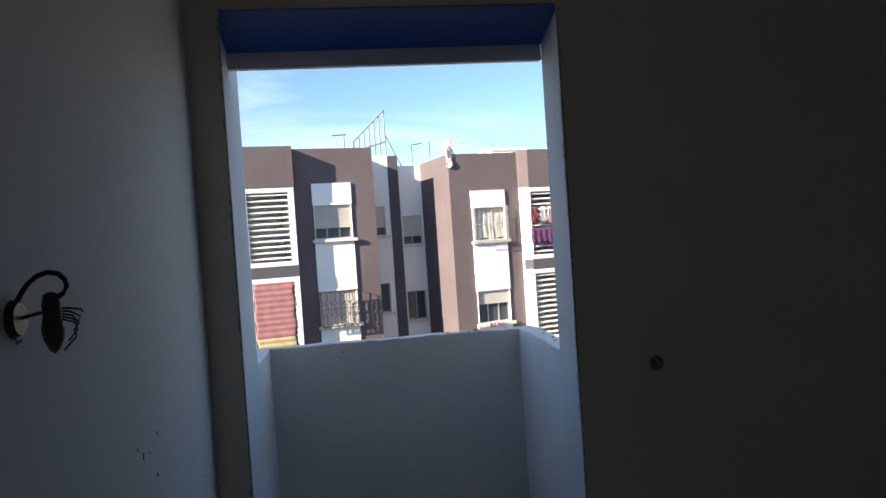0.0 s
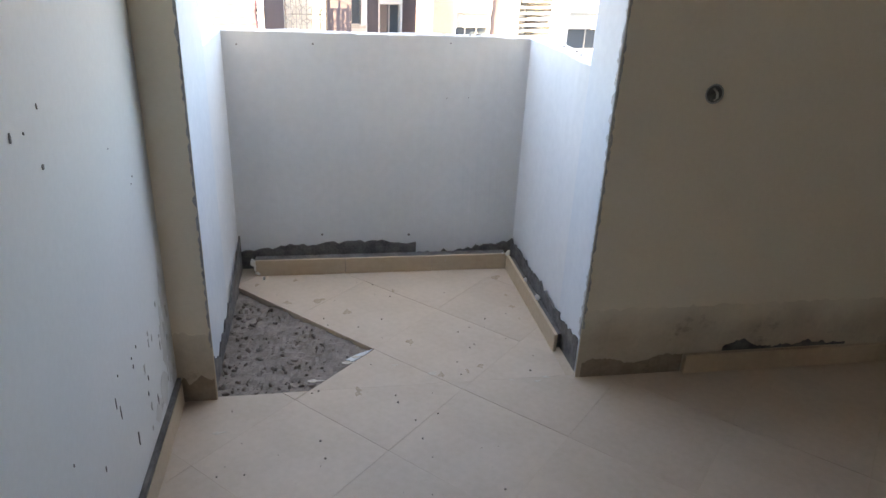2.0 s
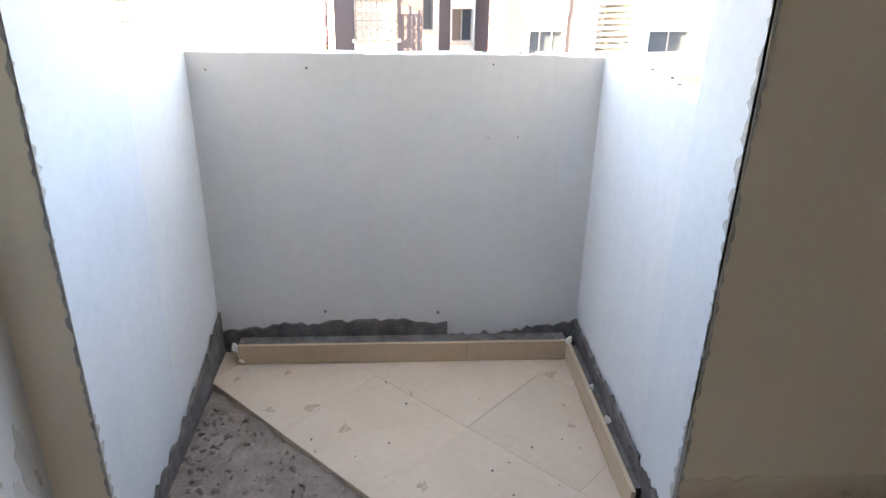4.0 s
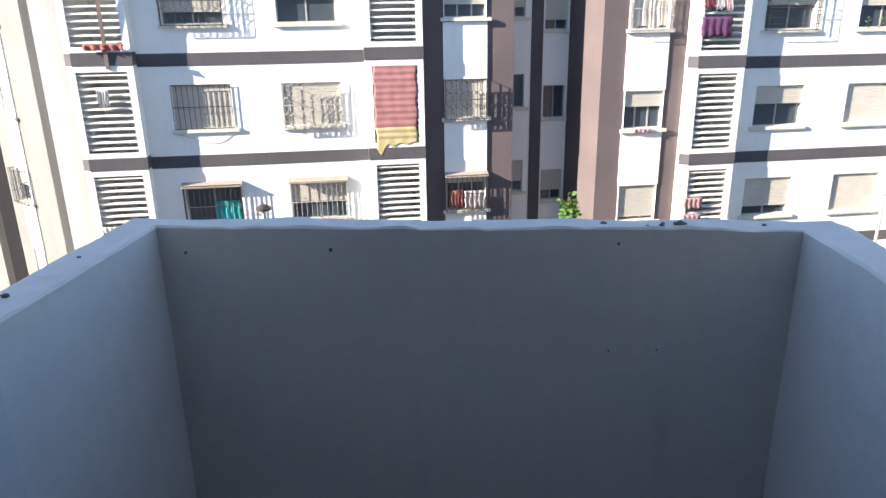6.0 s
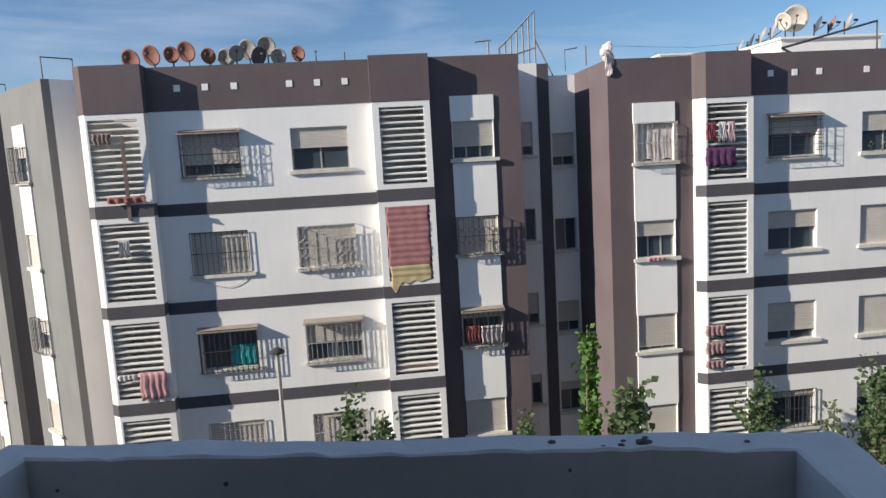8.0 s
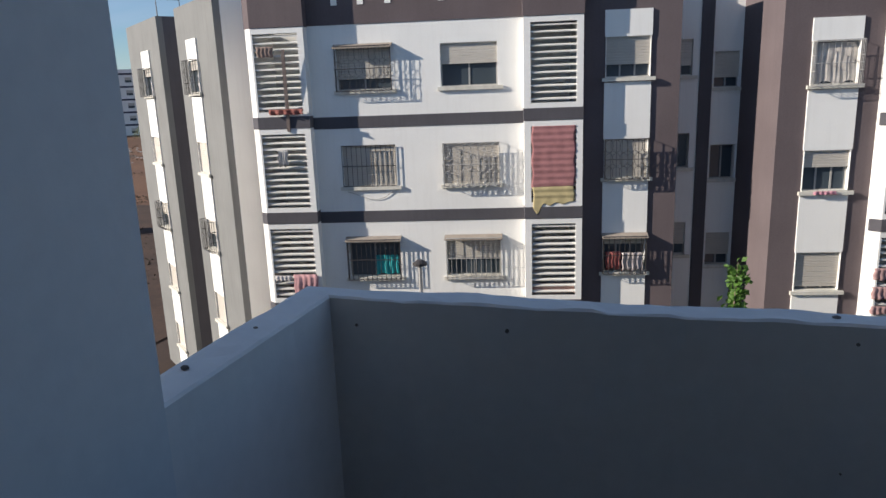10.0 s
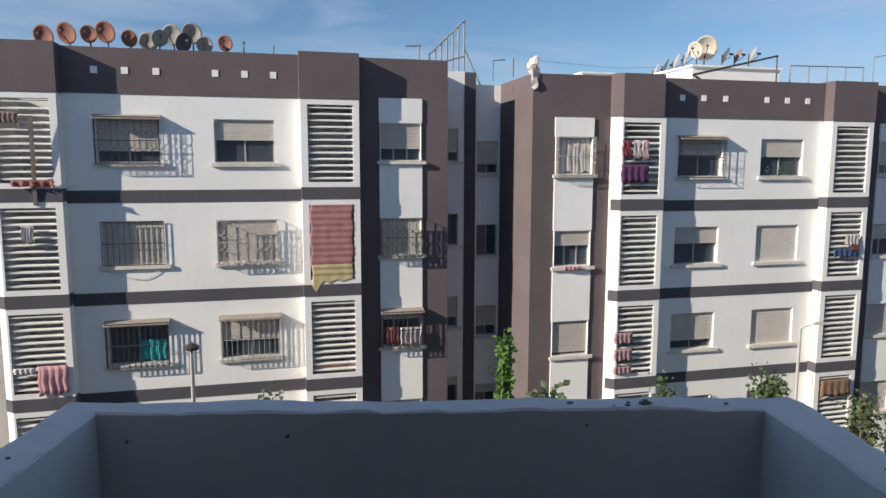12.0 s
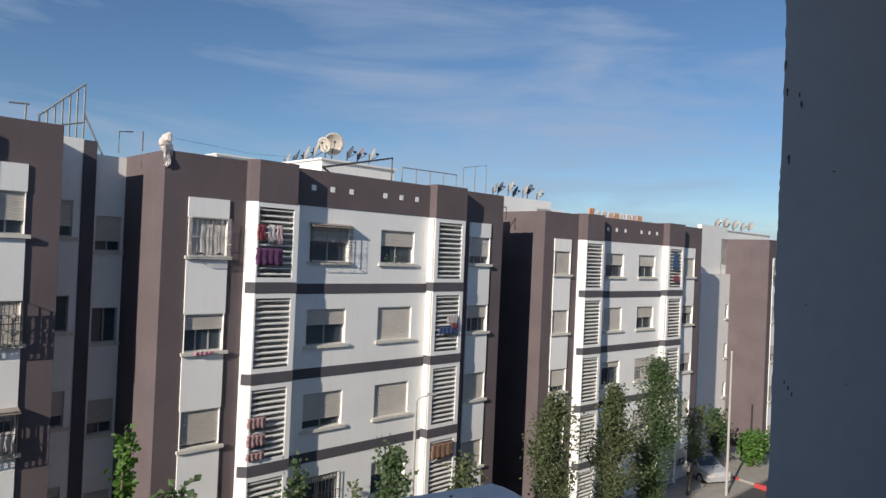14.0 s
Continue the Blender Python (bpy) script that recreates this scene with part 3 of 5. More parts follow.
B = {("w1", 0): dict(shut=0.45, grille="rails full box thin dark", hood=True), ("w2", 0): dict(shut=0.48), ("w1", 1): dict(shut=0.45), ("w2", 1): dict(shut=1.0),
     ("w1", 2): dict(shut=0.76), ("w2", 2): dict(shut=1.0), ("w1", 3): dict(shut=0.2, grille="bars dark"), ("w2", 3): dict(shut=0.4),
     ("sl", 0): dict(shut=0.0, grille="full box thin", curtain=(0.50, 0.46, 0.42)), ("sl", 1): dict(shut=0.42), ("sl", 2): dict(shut=0.9), ("sl", 3): dict(shut=1.0),
     ("sr", 0): dict(shut=0.72), ("sr", 1): dict(shut=0.48), ("sr", 2): dict(shut=1.0), ("sr", 3): dict(shut=1.0)}
C = {("w1", 0): dict(shut=0.5), ("w2", 0): dict(shut=0.5), ("w1", 1): dict(shut=1.0), ("w2", 1): dict(shut=0.5), ("w1", 2): dict(shut=0.25), ("w2", 2): dict(shut=0.4, grille="bars", curtain=OFFWHITE),
     ("sl", 0): dict(shut=1.0), ("sl", 1): dict(shut=1.0), ("sl", 2): dict(shut=0.75), ("sr", 0): dict(shut=1.0), ("sr", 1): dict(shut=0.4)}
SA, YA, ZA = -11.80, 20.90, 0.848
SB, YB, ZB = 6.15, 19.93, 0.436
SC, YC, ZC2 = 24.77, 20.0, 0.03
SDD, YD, ZD = 50.1, 18.72, -0.25
house(SA, YA, ZA, A, "five-storey white and brown apartment house with laundry louvers", left=False, strip_top=2.69)
house(SB, YB, ZB, B, "five-storey white and brown apartment house with drying clothes")
house(SC, YC, ZC2, C, "five-storey white and brown apartment house behind street trees", turn=8.9)
house(SDD, YD, ZD, {}, "five-storey white and brown apartment house at the street end")

# ---- grey apartment house at the bend of the street ----
grey = tagged(new("apartment_building"), "five-storey grey apartment house with white window strips", "building", "apartment houses across the street")
grey.matrix_world = pose(-13.85, 20.31, 0.90, 0, 0, -37.2)
zs = [-k * H for k in range(STOREYS)]
for x0, x1, y, p0, p1 in ((-4.35, 0.0, 0.0, -3.16, -2.00), (-12.1, -6.8, -0.05, -9.75, -8.42)):
    bm = bmesh.new()
    pierced(bm, x0, x1, BASE, TOPZ + 0.02, y, y + 0.25, [(p0 + 0.03, p1 - 0.03, z + 0.78, z + 1.95) for z in zs])
    part("front_wall", bm, FGREY, grey, "grey painted wall")
    # The far wing's shaded right side is darkened with the band paint.
    part("side_wall", boxes((x1 - 0.02, x1 + 0.0, y + 0.25, 9.0, BASE, TOPZ + 0.02), (x1 - 0.25, x1 - 0.02, y + 0.25, 9.0, BASE, TOPZ)), FWHITE if x1 == 0 else FBAND, grey)
    part("side_wall", boxes((x0, x0 + 0.25, y + 0.25, 9.0, BASE, TOPZ + 0.02)), FWHITE, grey)
    part("roof", boxes((x0 + 0.25, x1 - 0.25, y + 0.25, 9.0, 3.3, 3.5)), ROOF, grey)
    for k, z in enumerate(zs):
        lo = z - H + 1.95 if k < 4 else BASE
        part("panel", boxes((p0, p1, y - 0.05, y + 0.02, lo, z + 0.66)), FWHITE, grey, "white window strip")
        window(grey, p0 + 0.03, p1 - 0.03, z + 0.78, z + 1.95, y - 0.05, shut=(0.3, 1.0, 0.5, 1.0, 1.0)[k], panes=2, grille=("full box dark", "", "full box dark", "", "")[k], curtain=(OFFWHITE, None, OFFWHITE, None, None)[k])
    part("panel", boxes((p0, p1, y - 0.05, y + 0.02, 1.95, 2.69)), FWHITE, grey)
    bm = bmesh.new()
    tube(bm, ((x1 - 0.12, y + 0.12, TOPZ), (x1 - 0.12, y + 0.12, TOPZ + 0.7), (x1 - 0.12, y + 1.05, TOPZ + 0.7), (x1 - 0.12, y + 1.05, TOPZ)), 0.025, 5)
    part("roof_rail", bm, IRON, grey)
part("end_strip", boxes((-12.32, -12.1, 0.1, 0.9, BASE, 2.5)), FWHITE, grey)
part("link_wall", boxes((-7.0, -4.2, 5.0, 5.2, BASE, TOPZ)), FBAND, grey)

# ---- white stairwell wall beside the last house ----
rear = tagged(new("stair_tower"), "plain white stairwell wall between two brown apartment houses", "building")
rear.matrix_world = site(SDD, YD, ZD)
bm = bmesh.new()
pierced(bm, -7.4, LEFT_END, BASE, 1.2, 3.15, 3.4, [(-3.15, -2.65, z + 0.8, z + 1.9) for z in zs[1:]])
part("wall", bm, FWHITE, rear)
part("upper_wall", boxes((-6.9, LEFT_END, 3.5, 3.8, 1.2, TOPZ + 0.85)), FWHITE, rear)
for z in zs[1:]:
    window(rear, -3.15, -2.65, z + 0.8, z + 1.9, 3.15, shut=0.4, panes=1, deep=0.16)

# ---- washing and clutter in the louver bays ----
def washing(owner_s, owner_y, zoff, x0, x1, z0, z1, colour, label, y=-0.10, deep=0.03):
    bm = bmesh.new()
    hang(bm, x0, x1, z0, z1, y, deep)
    me = mesh_of(bm, cloth(colour), True)
    ob = tagged(new("laundry", me), label, "laundry", "washing hung at the louvers")
    mod = ob.modifiers.new("thick", "SOLIDIFY")
    mod.thickness = 0.008
    ob.matrix_world = site(owner_s, owner_y, zoff)
    return ob


# brick-red curtain with yellow hem before one louver
def ribbed(x0, x1, z0, z1, colour, label, sag):
    """A cloth drawn tight over the louver, ribbed by the slats behind it, with a ragged foot."""
    bm = bmesh.new()
    n, m = 26, 60
    grid = []
    for j in range(m + 1):
        z = z0 + (z1 - z0) * j / m
        row = []
        for i in range(n + 1):
            f = i / n
            foot = sag * (0.35 + 0.2 * math.sin(f * 19) + 0.9 * max(0, 1 - abs(f - 0.12) / 0.16)) * (1 - f) ** 0.5 * max(0, 1 - j / 8)
            x = x0 + (x1 - x0) * f + 0.02 * math.sin(z * 9) * (abs(f - 0.5) * 2)
            row.append(bm.verts.new((x, -0.045 - 0.007 * math.sin(z * 2 * math.pi / 0.189) - 0.002 * math.sin(f * 23), z - foot)))
        grid.append(row)
    for a, b in zip(grid, grid[1:]):
        for i in range(n):
            bm.faces.new((a[i], a[i + 1], b[i + 1], b[i]))
    ob = tagged(new("laundry", mesh_of(bm, cloth(colour), True)), label, "laundry", "washing hung at the louvers")
    mod = ob.modifiers.new("thick", "SOLIDIFY")
    mod.thickness = 0.006
    ob.matrix_world = site(SA, YA, ZA)


ribbed(8.42, 9.70, -H + 0.62, -H + 2.42, (0.36, 0.165, 0.165), "faded red curtain drawn over a laundry louver", 0.05)
ribbed(8.44, 9.68, -H + 0.16, -H + 0.64, (0.46, 0.38, 0.20), "ragged yellow cloth under a red curtain", 0.30)
washing(SA, YA, ZA, 0.85, 1.62, -2 * H + 0.12, -2 * H + 0.95, PINK, "pink towel hung on a laundry louver")
washing(SA, YA, ZA, 0.25, 0.80, -2 * H + 0.75, -2 * H + 0.92, OFFWHITE, "white cloths hung on a laundry louver")
washing(SA, YA, ZA, 0.55, 1.60, 0.06, 0.22, (0.30, 0.11, 0.09), "red brown cloth lying along a louver sill", -0.13, 0.05)
washing(SA, YA, ZA, 0.30, 0.80, 1.75, 2.05, (0.25, 0.18, 0.15), "brown mat hung inside a louver", -0.06)
washing(SA, YA, ZA, 0.70, 1.00, -H + 1.45, -H + 1.95, (0.5, 0.48, 0.46), "grey shirts hung on a laundry louver")
washing(SA, YA, ZA, 8.40, 9.72, -2 * H + 0.18, -2 * H + 0.5, (0.55, 0.33, 0.27), "salmon cloth behind a louver", 0.10, 0.02)
washing(SB, YB, ZB, 0.32, 0.62, 1.35, 1.85, RED, "red shirt hung on a laundry louver")
washing(SB, YB, ZB, 0.70, 0.95, 1.30, 1.86, OFFWHITE, "white shirt hung on a laundry louver")
washing(SB, YB, ZB, 1.00, 1.22, 1.25, 1.86, (0.6, 0.42, 0.42), "pale pink shirt hung on a laundry louver")
washing(SB, YB, ZB, 0.30, 1.25, 0.55, 1.10, PURPLE, "purple blanket hung on a laundry louver")
washing(SB, YB, ZB, 0.25, 0.90, -2 * H + 1.20, -2 * H + 1.55, MAUVE, "dusty red towel hung on a laundry louver")
washing(SB, YB, ZB, 0.25, 0.90, -2 * H + 0.62, -2 * H + 1.0, MAUVE, "dusty red towel hung on a laundry louver")
washing(SB, YB, ZB, 0.25, 0.90, -2 * H + 0.18, -2 * H + 0.42, MAUVE, "dusty red towel hung on a laundry louver")
washing(SB, YB, ZB, 9.0, 9.6, -H + 1.25, -H + 1.65, (0.5, 0.45, 0.42), "beige cloth hung on a laundry louver")
washing(SB, YB, ZB, 8.55, 9.5, -H + 0.85, -H + 1.15, BLUEC, "blue clothes hung on a laundry louver")
washing(SB, YB, ZB, 9.3, 9.6, -H + 1.05, -H + 1.3, RED, "red cloth hung on a laundry louver")
washing(SC, YC, ZC2, 8.6, 9.1, 1.2, 2.2, BLUEC, "blue clothes hung on a laundry louver").matrix_world = site(SC, YC, ZC2, 8.9)
washing(SC, YC, ZC2, 8.7, 9.3, 0.5, 0.85, RED, "red cloth hung on a laundry louver").matrix_world = site(SC, YC, ZC2, 8.9)
washing(SA, YA, ZA, 10.68, 11.15, -2 * H + 0.90, -2 * H + 1.45, (0.30, 0.09, 0.08), "red clothes hung inside a window grille", 0.20)
washing(SA, YA, ZA, 11.18, 11.80, -2 * H + 0.86, -2 * H + 1.42, (0.55, 0.48, 0.46), "pale patterned cloth hung inside a window grille", 0.19)
washing(SB, YB, ZB, 8.42, 9.66, -3 * H + 1.70, -3 * H + 2.30, (0.22, 0.13, 0.085), "brown cloth hung over a laundry louver")
washing(SB, YB, ZB, -1.45, -0.85, -H + 0.70, -H + 0.80, (0.55, 0.27, 0.33), "pink cloth laid on a window sill", 0.20, 0.03)
plank = tagged(new("plank", mesh_of(boxes((-0.05, 0.05, -0.02, 0.02, -1.2, 1.2)), surface("weathered_wood", (0.13, 0.10, 0.09), (0.22, 0.17, 0.15), 0.9, 8, 50, 0.2))), "weathered wooden plank leaning on a laundry louver", "plank")
plank.matrix_world = site(SA, YA, ZA) @ pose(1.12, -0.14, 0.75, 4, 1.5, 0)


def frills(x, z, s, y, zo):
    bm = bmesh.new()
    for k in range(9):
        c = Vector((x + 0.06 * math.sin(k * 2.4), WD - 0.03 + 0.03 * math.cos(k * 1.7), z + k * 0.035))
        leaf(bm, c, 0.06, k)
    ob = tagged(new("potted_plant", mesh_of(bm, LEAF)), "small green pot plant on a window sill", "plant")
    ob.matrix_world = site(s, y, zo)
    return ob


def leaf(bm, c, r, seed, long=1.5):
    rng = random.Random(seed * 7919 + int(c.x * 1000) * 31 + int(c.z * 1000))
    d = Vector((rng.uniform(-1, 1), rng.uniform(-1, 1), rng.uniform(-0.8, 0.7))).normalized()
    u = d.orthogonal().normalized() * r * 0.55
    w = d * r * long
    n = d.cross(u).normalized() * r * 0.18
    a, b, e, f = bm.verts.new(c), bm.verts.new(c + w * 0.5 + u + n), bm.verts.new(c + w), bm.verts.new(c + w * 0.5 - u + n)
    bm.faces.new((a, b, e)), bm.faces.new((a, e, f))


for x in (6.05, 6.45, 6.75):
    frills(x, 0.74, SB, YB, ZB)


# ---- roofs ----
def dish(parent_m, x, y, z, r, mat, turn, tilt=35, label=""):
    """An offset dish on a short mast with its arm and head."""
    ob = tagged(new("satellite_dish"), label, "satellite dish", "dishes on the roofs")
    ob.matrix_world = parent_m @ pose(x, y, z, 0, 0, turn)
    bm = bmesh.new()
    rings = []
    for i in range(6):
        q = r * i / 5
        rings.append([bm.verts.new((q * math.cos(a), 0.28 * q * q / r, q * 1.08 * math.sin(a))) for a in (k * math.pi / 9 for k in range(18))] if i else [bm.verts.new((0, 0, 0))])
    for k in range(18):
        bm.faces.new((rings[0][0], rings[1][k], rings[1][(k + 1) % 18]))
        for i in range(1, 5):
            bm.faces.new((rings[i][k], rings[i][(k + 1) % 18], rings[i + 1][(k + 1) % 18], rings[i + 1][k]))
    for v in bm.verts:
        v.co = Matrix.Rotation(radians(-tilt + 10), 4, "X") @ v.co
        v.co.z += 0.25
        v.co.y = -v.co.y
    bowl = part("bowl", bm, mat, ob, smooth=True)
    sol = bowl.modifiers.new("thick", "SOLIDIFY")
    sol.thickness = 0.012
    bm = bmesh.new()
    tube(bm, ((0, 0.06, -0.75), (0, 0.06, 0.25)), 0.025, 6)
    part("mast", bm, IRON, ob)
    bm = bmesh.new()
    tube(bm, ((0, 0.02, 0.25 - r * 0.95), (0, -0.55 * r - 0.1, 0.25 - r * 0.35), (0, -0.75 * r - 0.1, 0.25)), 0.014, 5)
    tube(bm, ((0, -0.75 * r - 0.14, 0.25), (0, -0.75 * r, 0.27)), 0.04, 8)
    part("receiver_arm", bm, IRON, ob)
    return ob


MA, MB, MC, MD = site(SA, YA, ZA), site(SB, YB, ZB), site(SC, YC, ZC2, 8.9), site(SDD, YD, ZD)
for i, (x, z, r, m, t) in enumerate(((1.05, 4.25, 0.33, RUST, -14), (1.62, 4.38, 0.33, RUST, -20), (2.15, 4.40, 0.27, RUST, -8), (2.68, 4.43, 0.33, RUST, -16), (3.28, 4.30, 0.26, RUST, -10), (3.78, 4.24, 0.31, DISH, -12),
                                     (4.12, 4.32, 0.26, DISH, 12), (4.48, 4.45, 0.33, DISH, -14), (5.02, 4.55, 0.33, DISH, -6), (4.75, 4.22, 0.30, DARKDISH, 40), (5.38, 4.20, 0.27, DISH, -4), (5.98, 4.30, 0.26, RUST, -18))):
    dish(MA, x + 0.1, 1.5 + 0.15 * (i % 3), z - 0.18, r * 0.90, m, t, 30, "rust-red satellite dish on the flat roof" if m is RUST else "grey satellite dish on the flat roof")
for i, (x, z, r, m, t) in enumerate(((3.55, 5.30, 0.34, DISH, 62), (4.05, 5.36, 0.30, DARKDISH, 58), (4.55, 5.42, 0.34, DISH, 66), (5.05, 5.52, 0.40, DISH, 60), (5.62, 5.62, 0.30, PALEDISH, -60), (6.14, 5.72, 0.46, PALEDISH, -22),
                                     (6.85, 5.42, 0.28, DARKDISH, 70), (7.55, 5.42, 0.28, RUST, 66), (8.05, 5.42, 0.32, DISH, 64))):
    dish(MB, 5.5 if i < 4 else x, 7.0 - 0.75 * i if i < 4 else 4.2 + 0.2 * (i % 2), z - ZB - 0.02 + 0.05 * (x - 3.5), r, m, t, 30, "satellite dish on the white stair house of a roof")
for i in range(7):
    dish(MC, -1.9 + i * 0.6, 4.6 + 0.2 * (i % 2), 5.0 + 0.12 * (i % 3), 0.30, (DISH, DARKDISH)[i % 2], 60 + 5 * (i % 3), 30, "dark satellite dish on a far roof")
for i in range(9):
    dish(MD, 0.2 + i * 0.85, 5.6 + 0.3 * (i % 2), 5.08 + 0.06 * (i % 3), 0.36, (DISH, PALEDISH)[i % 2], 55 + 6 * (i % 3), 30, "small satellite dish on a far roof")

stairs = tagged(new("stair_house", mesh_of(boxes((5.3, 9.2, 3.9, 7.4, 3.1, 4.82), (5.22, 9.28, 3.82, 7.48, 4.821, 4.90)), FWHITE)), "white stair house on a flat roof", "roof block")
stairs.matrix_world = MB
low = tagged(new("stair_house", mesh_of(boxes((0.75, 2.4, 3.9, 6.0, 3.1, 4.42), (0.70, 2.45, 3.85, 6.05, 4.421, 4.48)), FWHITE)), "low white block on a flat roof", "roof block")
low.matrix_world = MB
third = tagged(new("stair_house", mesh_of(boxes((-2.2, 2.2, 4.0, 8.0, 3.1, 4.80)), FWHITE)), "white stair house on a flat roof", "roof block")
third.matrix_world = MC
fourth = tagged(new("stair_house", mesh_of(boxes((1.0, 3.4, 4.0, 7.0, 3.1, 4.35)), FWHITE)), "white block on a flat roof", "roof block")
fourth.matrix_world = MC
bm = boxes((-2.0, 8.5, 4.4, 9.0, 3.1, 4.62), (-2.08, 8.58, 4.32, 9.08, 4.621, 4.72))
fifth = tagged(new("stair_house", mesh_of(bm, FWHITE)), "white stair house on a far flat roof", "roof block")
fifth.matrix_world = MD


def rods(name, m, lines, r, mat, label, category):
    """A frame of thin rods, each bar a part."""
    ob = tagged(new(name), label, category)
    ob.matrix_world = m
    for a in lines:
        bm = bmesh.new()
        tube(bm, a, r, 5)
        part("bar", bm, mat, ob)
    return ob


rods("cable", MA, [[(W1A + 0.1 + 1.45 * f / 10, WD - 0.03, -H + 0.55 - 0.26 * math.sin(math.pi * (f / 10) ** 1.4)) for f in range(11)]], 0.008, WIRON, "pale cable sagging below a window sill", "cable")
# tilted mesh screen on the first roof
lines = []
for i in range(7):
    f = i / 6
    x = 12.75 + 1.25 * f
    lines.append(((x, 3.0, 3.2), (x, 3.0, 4.50 + 1.20 * f)))
lines += [((12.75, 3.0, 4.48), (14.0, 3.0, 5.68)), ((12.75, 3.0, 4.1), (14.0, 3.0, 4.45)), ((14.0, 3.0, 4.75), (14.62, 3.0, 3.45)), ((12.35, 2.9, 3.2), (12.35, 2.9, 4.75)), ((11.9, 2.9, 4.70), (12.45, 2.9, 4.74))]
rods("roof_screen", MA, lines, 0.03, SCREEN, "slanting metal mesh frame on a flat roof", "screen")
rods("roof_frame", MB, [((4.8, 3.1, 4.40), (8.4, 3.1, 5.22), (8.4, 3.1, 3.1)), ((4.8, 3.1, 4.40), (5.7, 3.1, 3.95))], 0.045, IRON, "dark bent pipe frame on a flat roof", "frame")
lines = [((x, 4.4, 3.1), (x, 4.4, 5.15)) for x in (10.1, 11.0, 11.9, 12.8, 13.7)] + [((10.1, 4.4, 5.1), (13.7, 4.4, 5.15)), ((14.0, 4.2, 3.1), (14.0, 4.2, 5.55), (15.7, 4.2, 5.85), (15.7, 4.2, 3.1)), ((14.85, 4.2, 3.1), (14.85, 4.2, 5.7))]
rods("roof_fence", MB, lines, 0.026, SCREEN, "thin metal clothes frame on a flat roof", "frame")
rods("antenna", MA, [((6.6, 2.0, 3.0), (6.6, 2.0, 4.48)), ((6.55, 2.0, 4.42), (6.65, 2.0, 4.42))], 0.018, IRON, "thin roof antenna mast", "antenna")
rods("antenna", MA, [((7.5, 2.0, 3.0), (7.5, 2.0, 4.38))], 0.022, IRON, "thin roof antenna mast", "antenna")
rods("roof_rail", MB, [((-3.3, 2.0, 3.8), (-3.3, 2.0, 4.45), (-2.9, 2.0, 4.5)), ((-2.75, 1.6, 3.9), (-2.75, 1.6, 4.5))], 0.02, IRON, "bent rail on a roof corner", "rail")
rods("roof_rail", MC, [((-4.6, 2.0, 3.4), (-4.6, 2.0, 4.0), (-3.6, 2.0, 4.0), (-3.6, 2.0, 3.4))], 0.03, IRON, "dark rail on a roof corner", "rail")
rods("cable", MB, [((-2.4, 0.6, 4.3), (0.5, 0.9, 4.2), (3.4, 1.2, 4.4))], 0.004, IRON, "thin cable slung over a roof", "cable")
bm = bmesh.new()
for i in range(10):
    a = i * 0.62
    c = Vector((-2.46 + 0.05 * math.cos(a), 0.52 + 0.07 * math.sin(a), TOPZ + 0.02 + 0.045 * i))
    bmesh.ops.create_icosphere(bm, subdivisions=2, radius=0.16 - 0.006 * i + 0.03 * math.sin(i * 2.1), matrix=Matrix.Translation(c))
hang(bm, -2.62, -2.40, TOPZ - 0.5, TOPZ + 0.2, 0.30, 0.008)
for v in bm.verts:
    v.co += noise.noise_vector(v.co * 6) * 0.05
bundle = tagged(new("cloth_bundle", mesh_of(bm, cloth((0.62, 0.54, 0.50)))), "pale cloth bundled over a roof corner", "cloth")
bundle.matrix_world = MB
for i in range(9):
    washing(SC, YC, ZC2, 3.9 + i * 0.62, 4.4 + i * 0.62, 4.0, 4.45 + 0.12 * (i == 0), ((0.5, 0.25, 0.12), OFFWHITE, (0.6, 0.5, 0.45), (0.55, 0.4, 0.35))[i % 4], "washing hung along a roof edge", 2.6, 0.05).matrix_world = MC

# ---- street ----
ST = pose(0, 20.4, 0, 0, 0, 12)


def street(name, bm, mat, label, cat):
    ob = struct(name, bm, mat, label, cat)
    ob.matrix_world = ST
    return ob


street("road", boxes((-13, 140, -16.5, -4.2, GROUND - 0.2, GROUND + 0.012)), ASPHALT, "grey asphalt street between the houses", "road")
street("pavement", boxes((-13, 46, -4.2, 1.5, GROUND - 0.2, GROUND + 0.15)), PAVING, "pale paved pavement before the houses", "pavement")
ob = struct("track", boxes((-11, 11, -60, 60, -0.1, 0.006)), surface("trodden_track", (0.036, 0.020, 0.014), (0.056, 0.033, 0.023), 1.0, 0.2, 4, 0.4), "trodden brown earth track", "road")
ob.matrix_world = pose(-28, 34, GROUND + 0.01, 0, 0, 48)
for i in range(16):
    k = tagged(new("kerb_stone", mesh_of(boxes((0, 0.98, 0, 0.2, 0, 0.28)), plain("kerb_red", (0.42, 0.05, 0.05)) if i % 2 else PAVING)), "red painted kerb stone" if i % 2 else "white painted kerb stone", "kerb", "painted kerb at the corner")
    k.matrix_world = pose(38.0 + 0.09 * i, 27.2 - 1.0 * i, GROUND, 0, 0, -85)


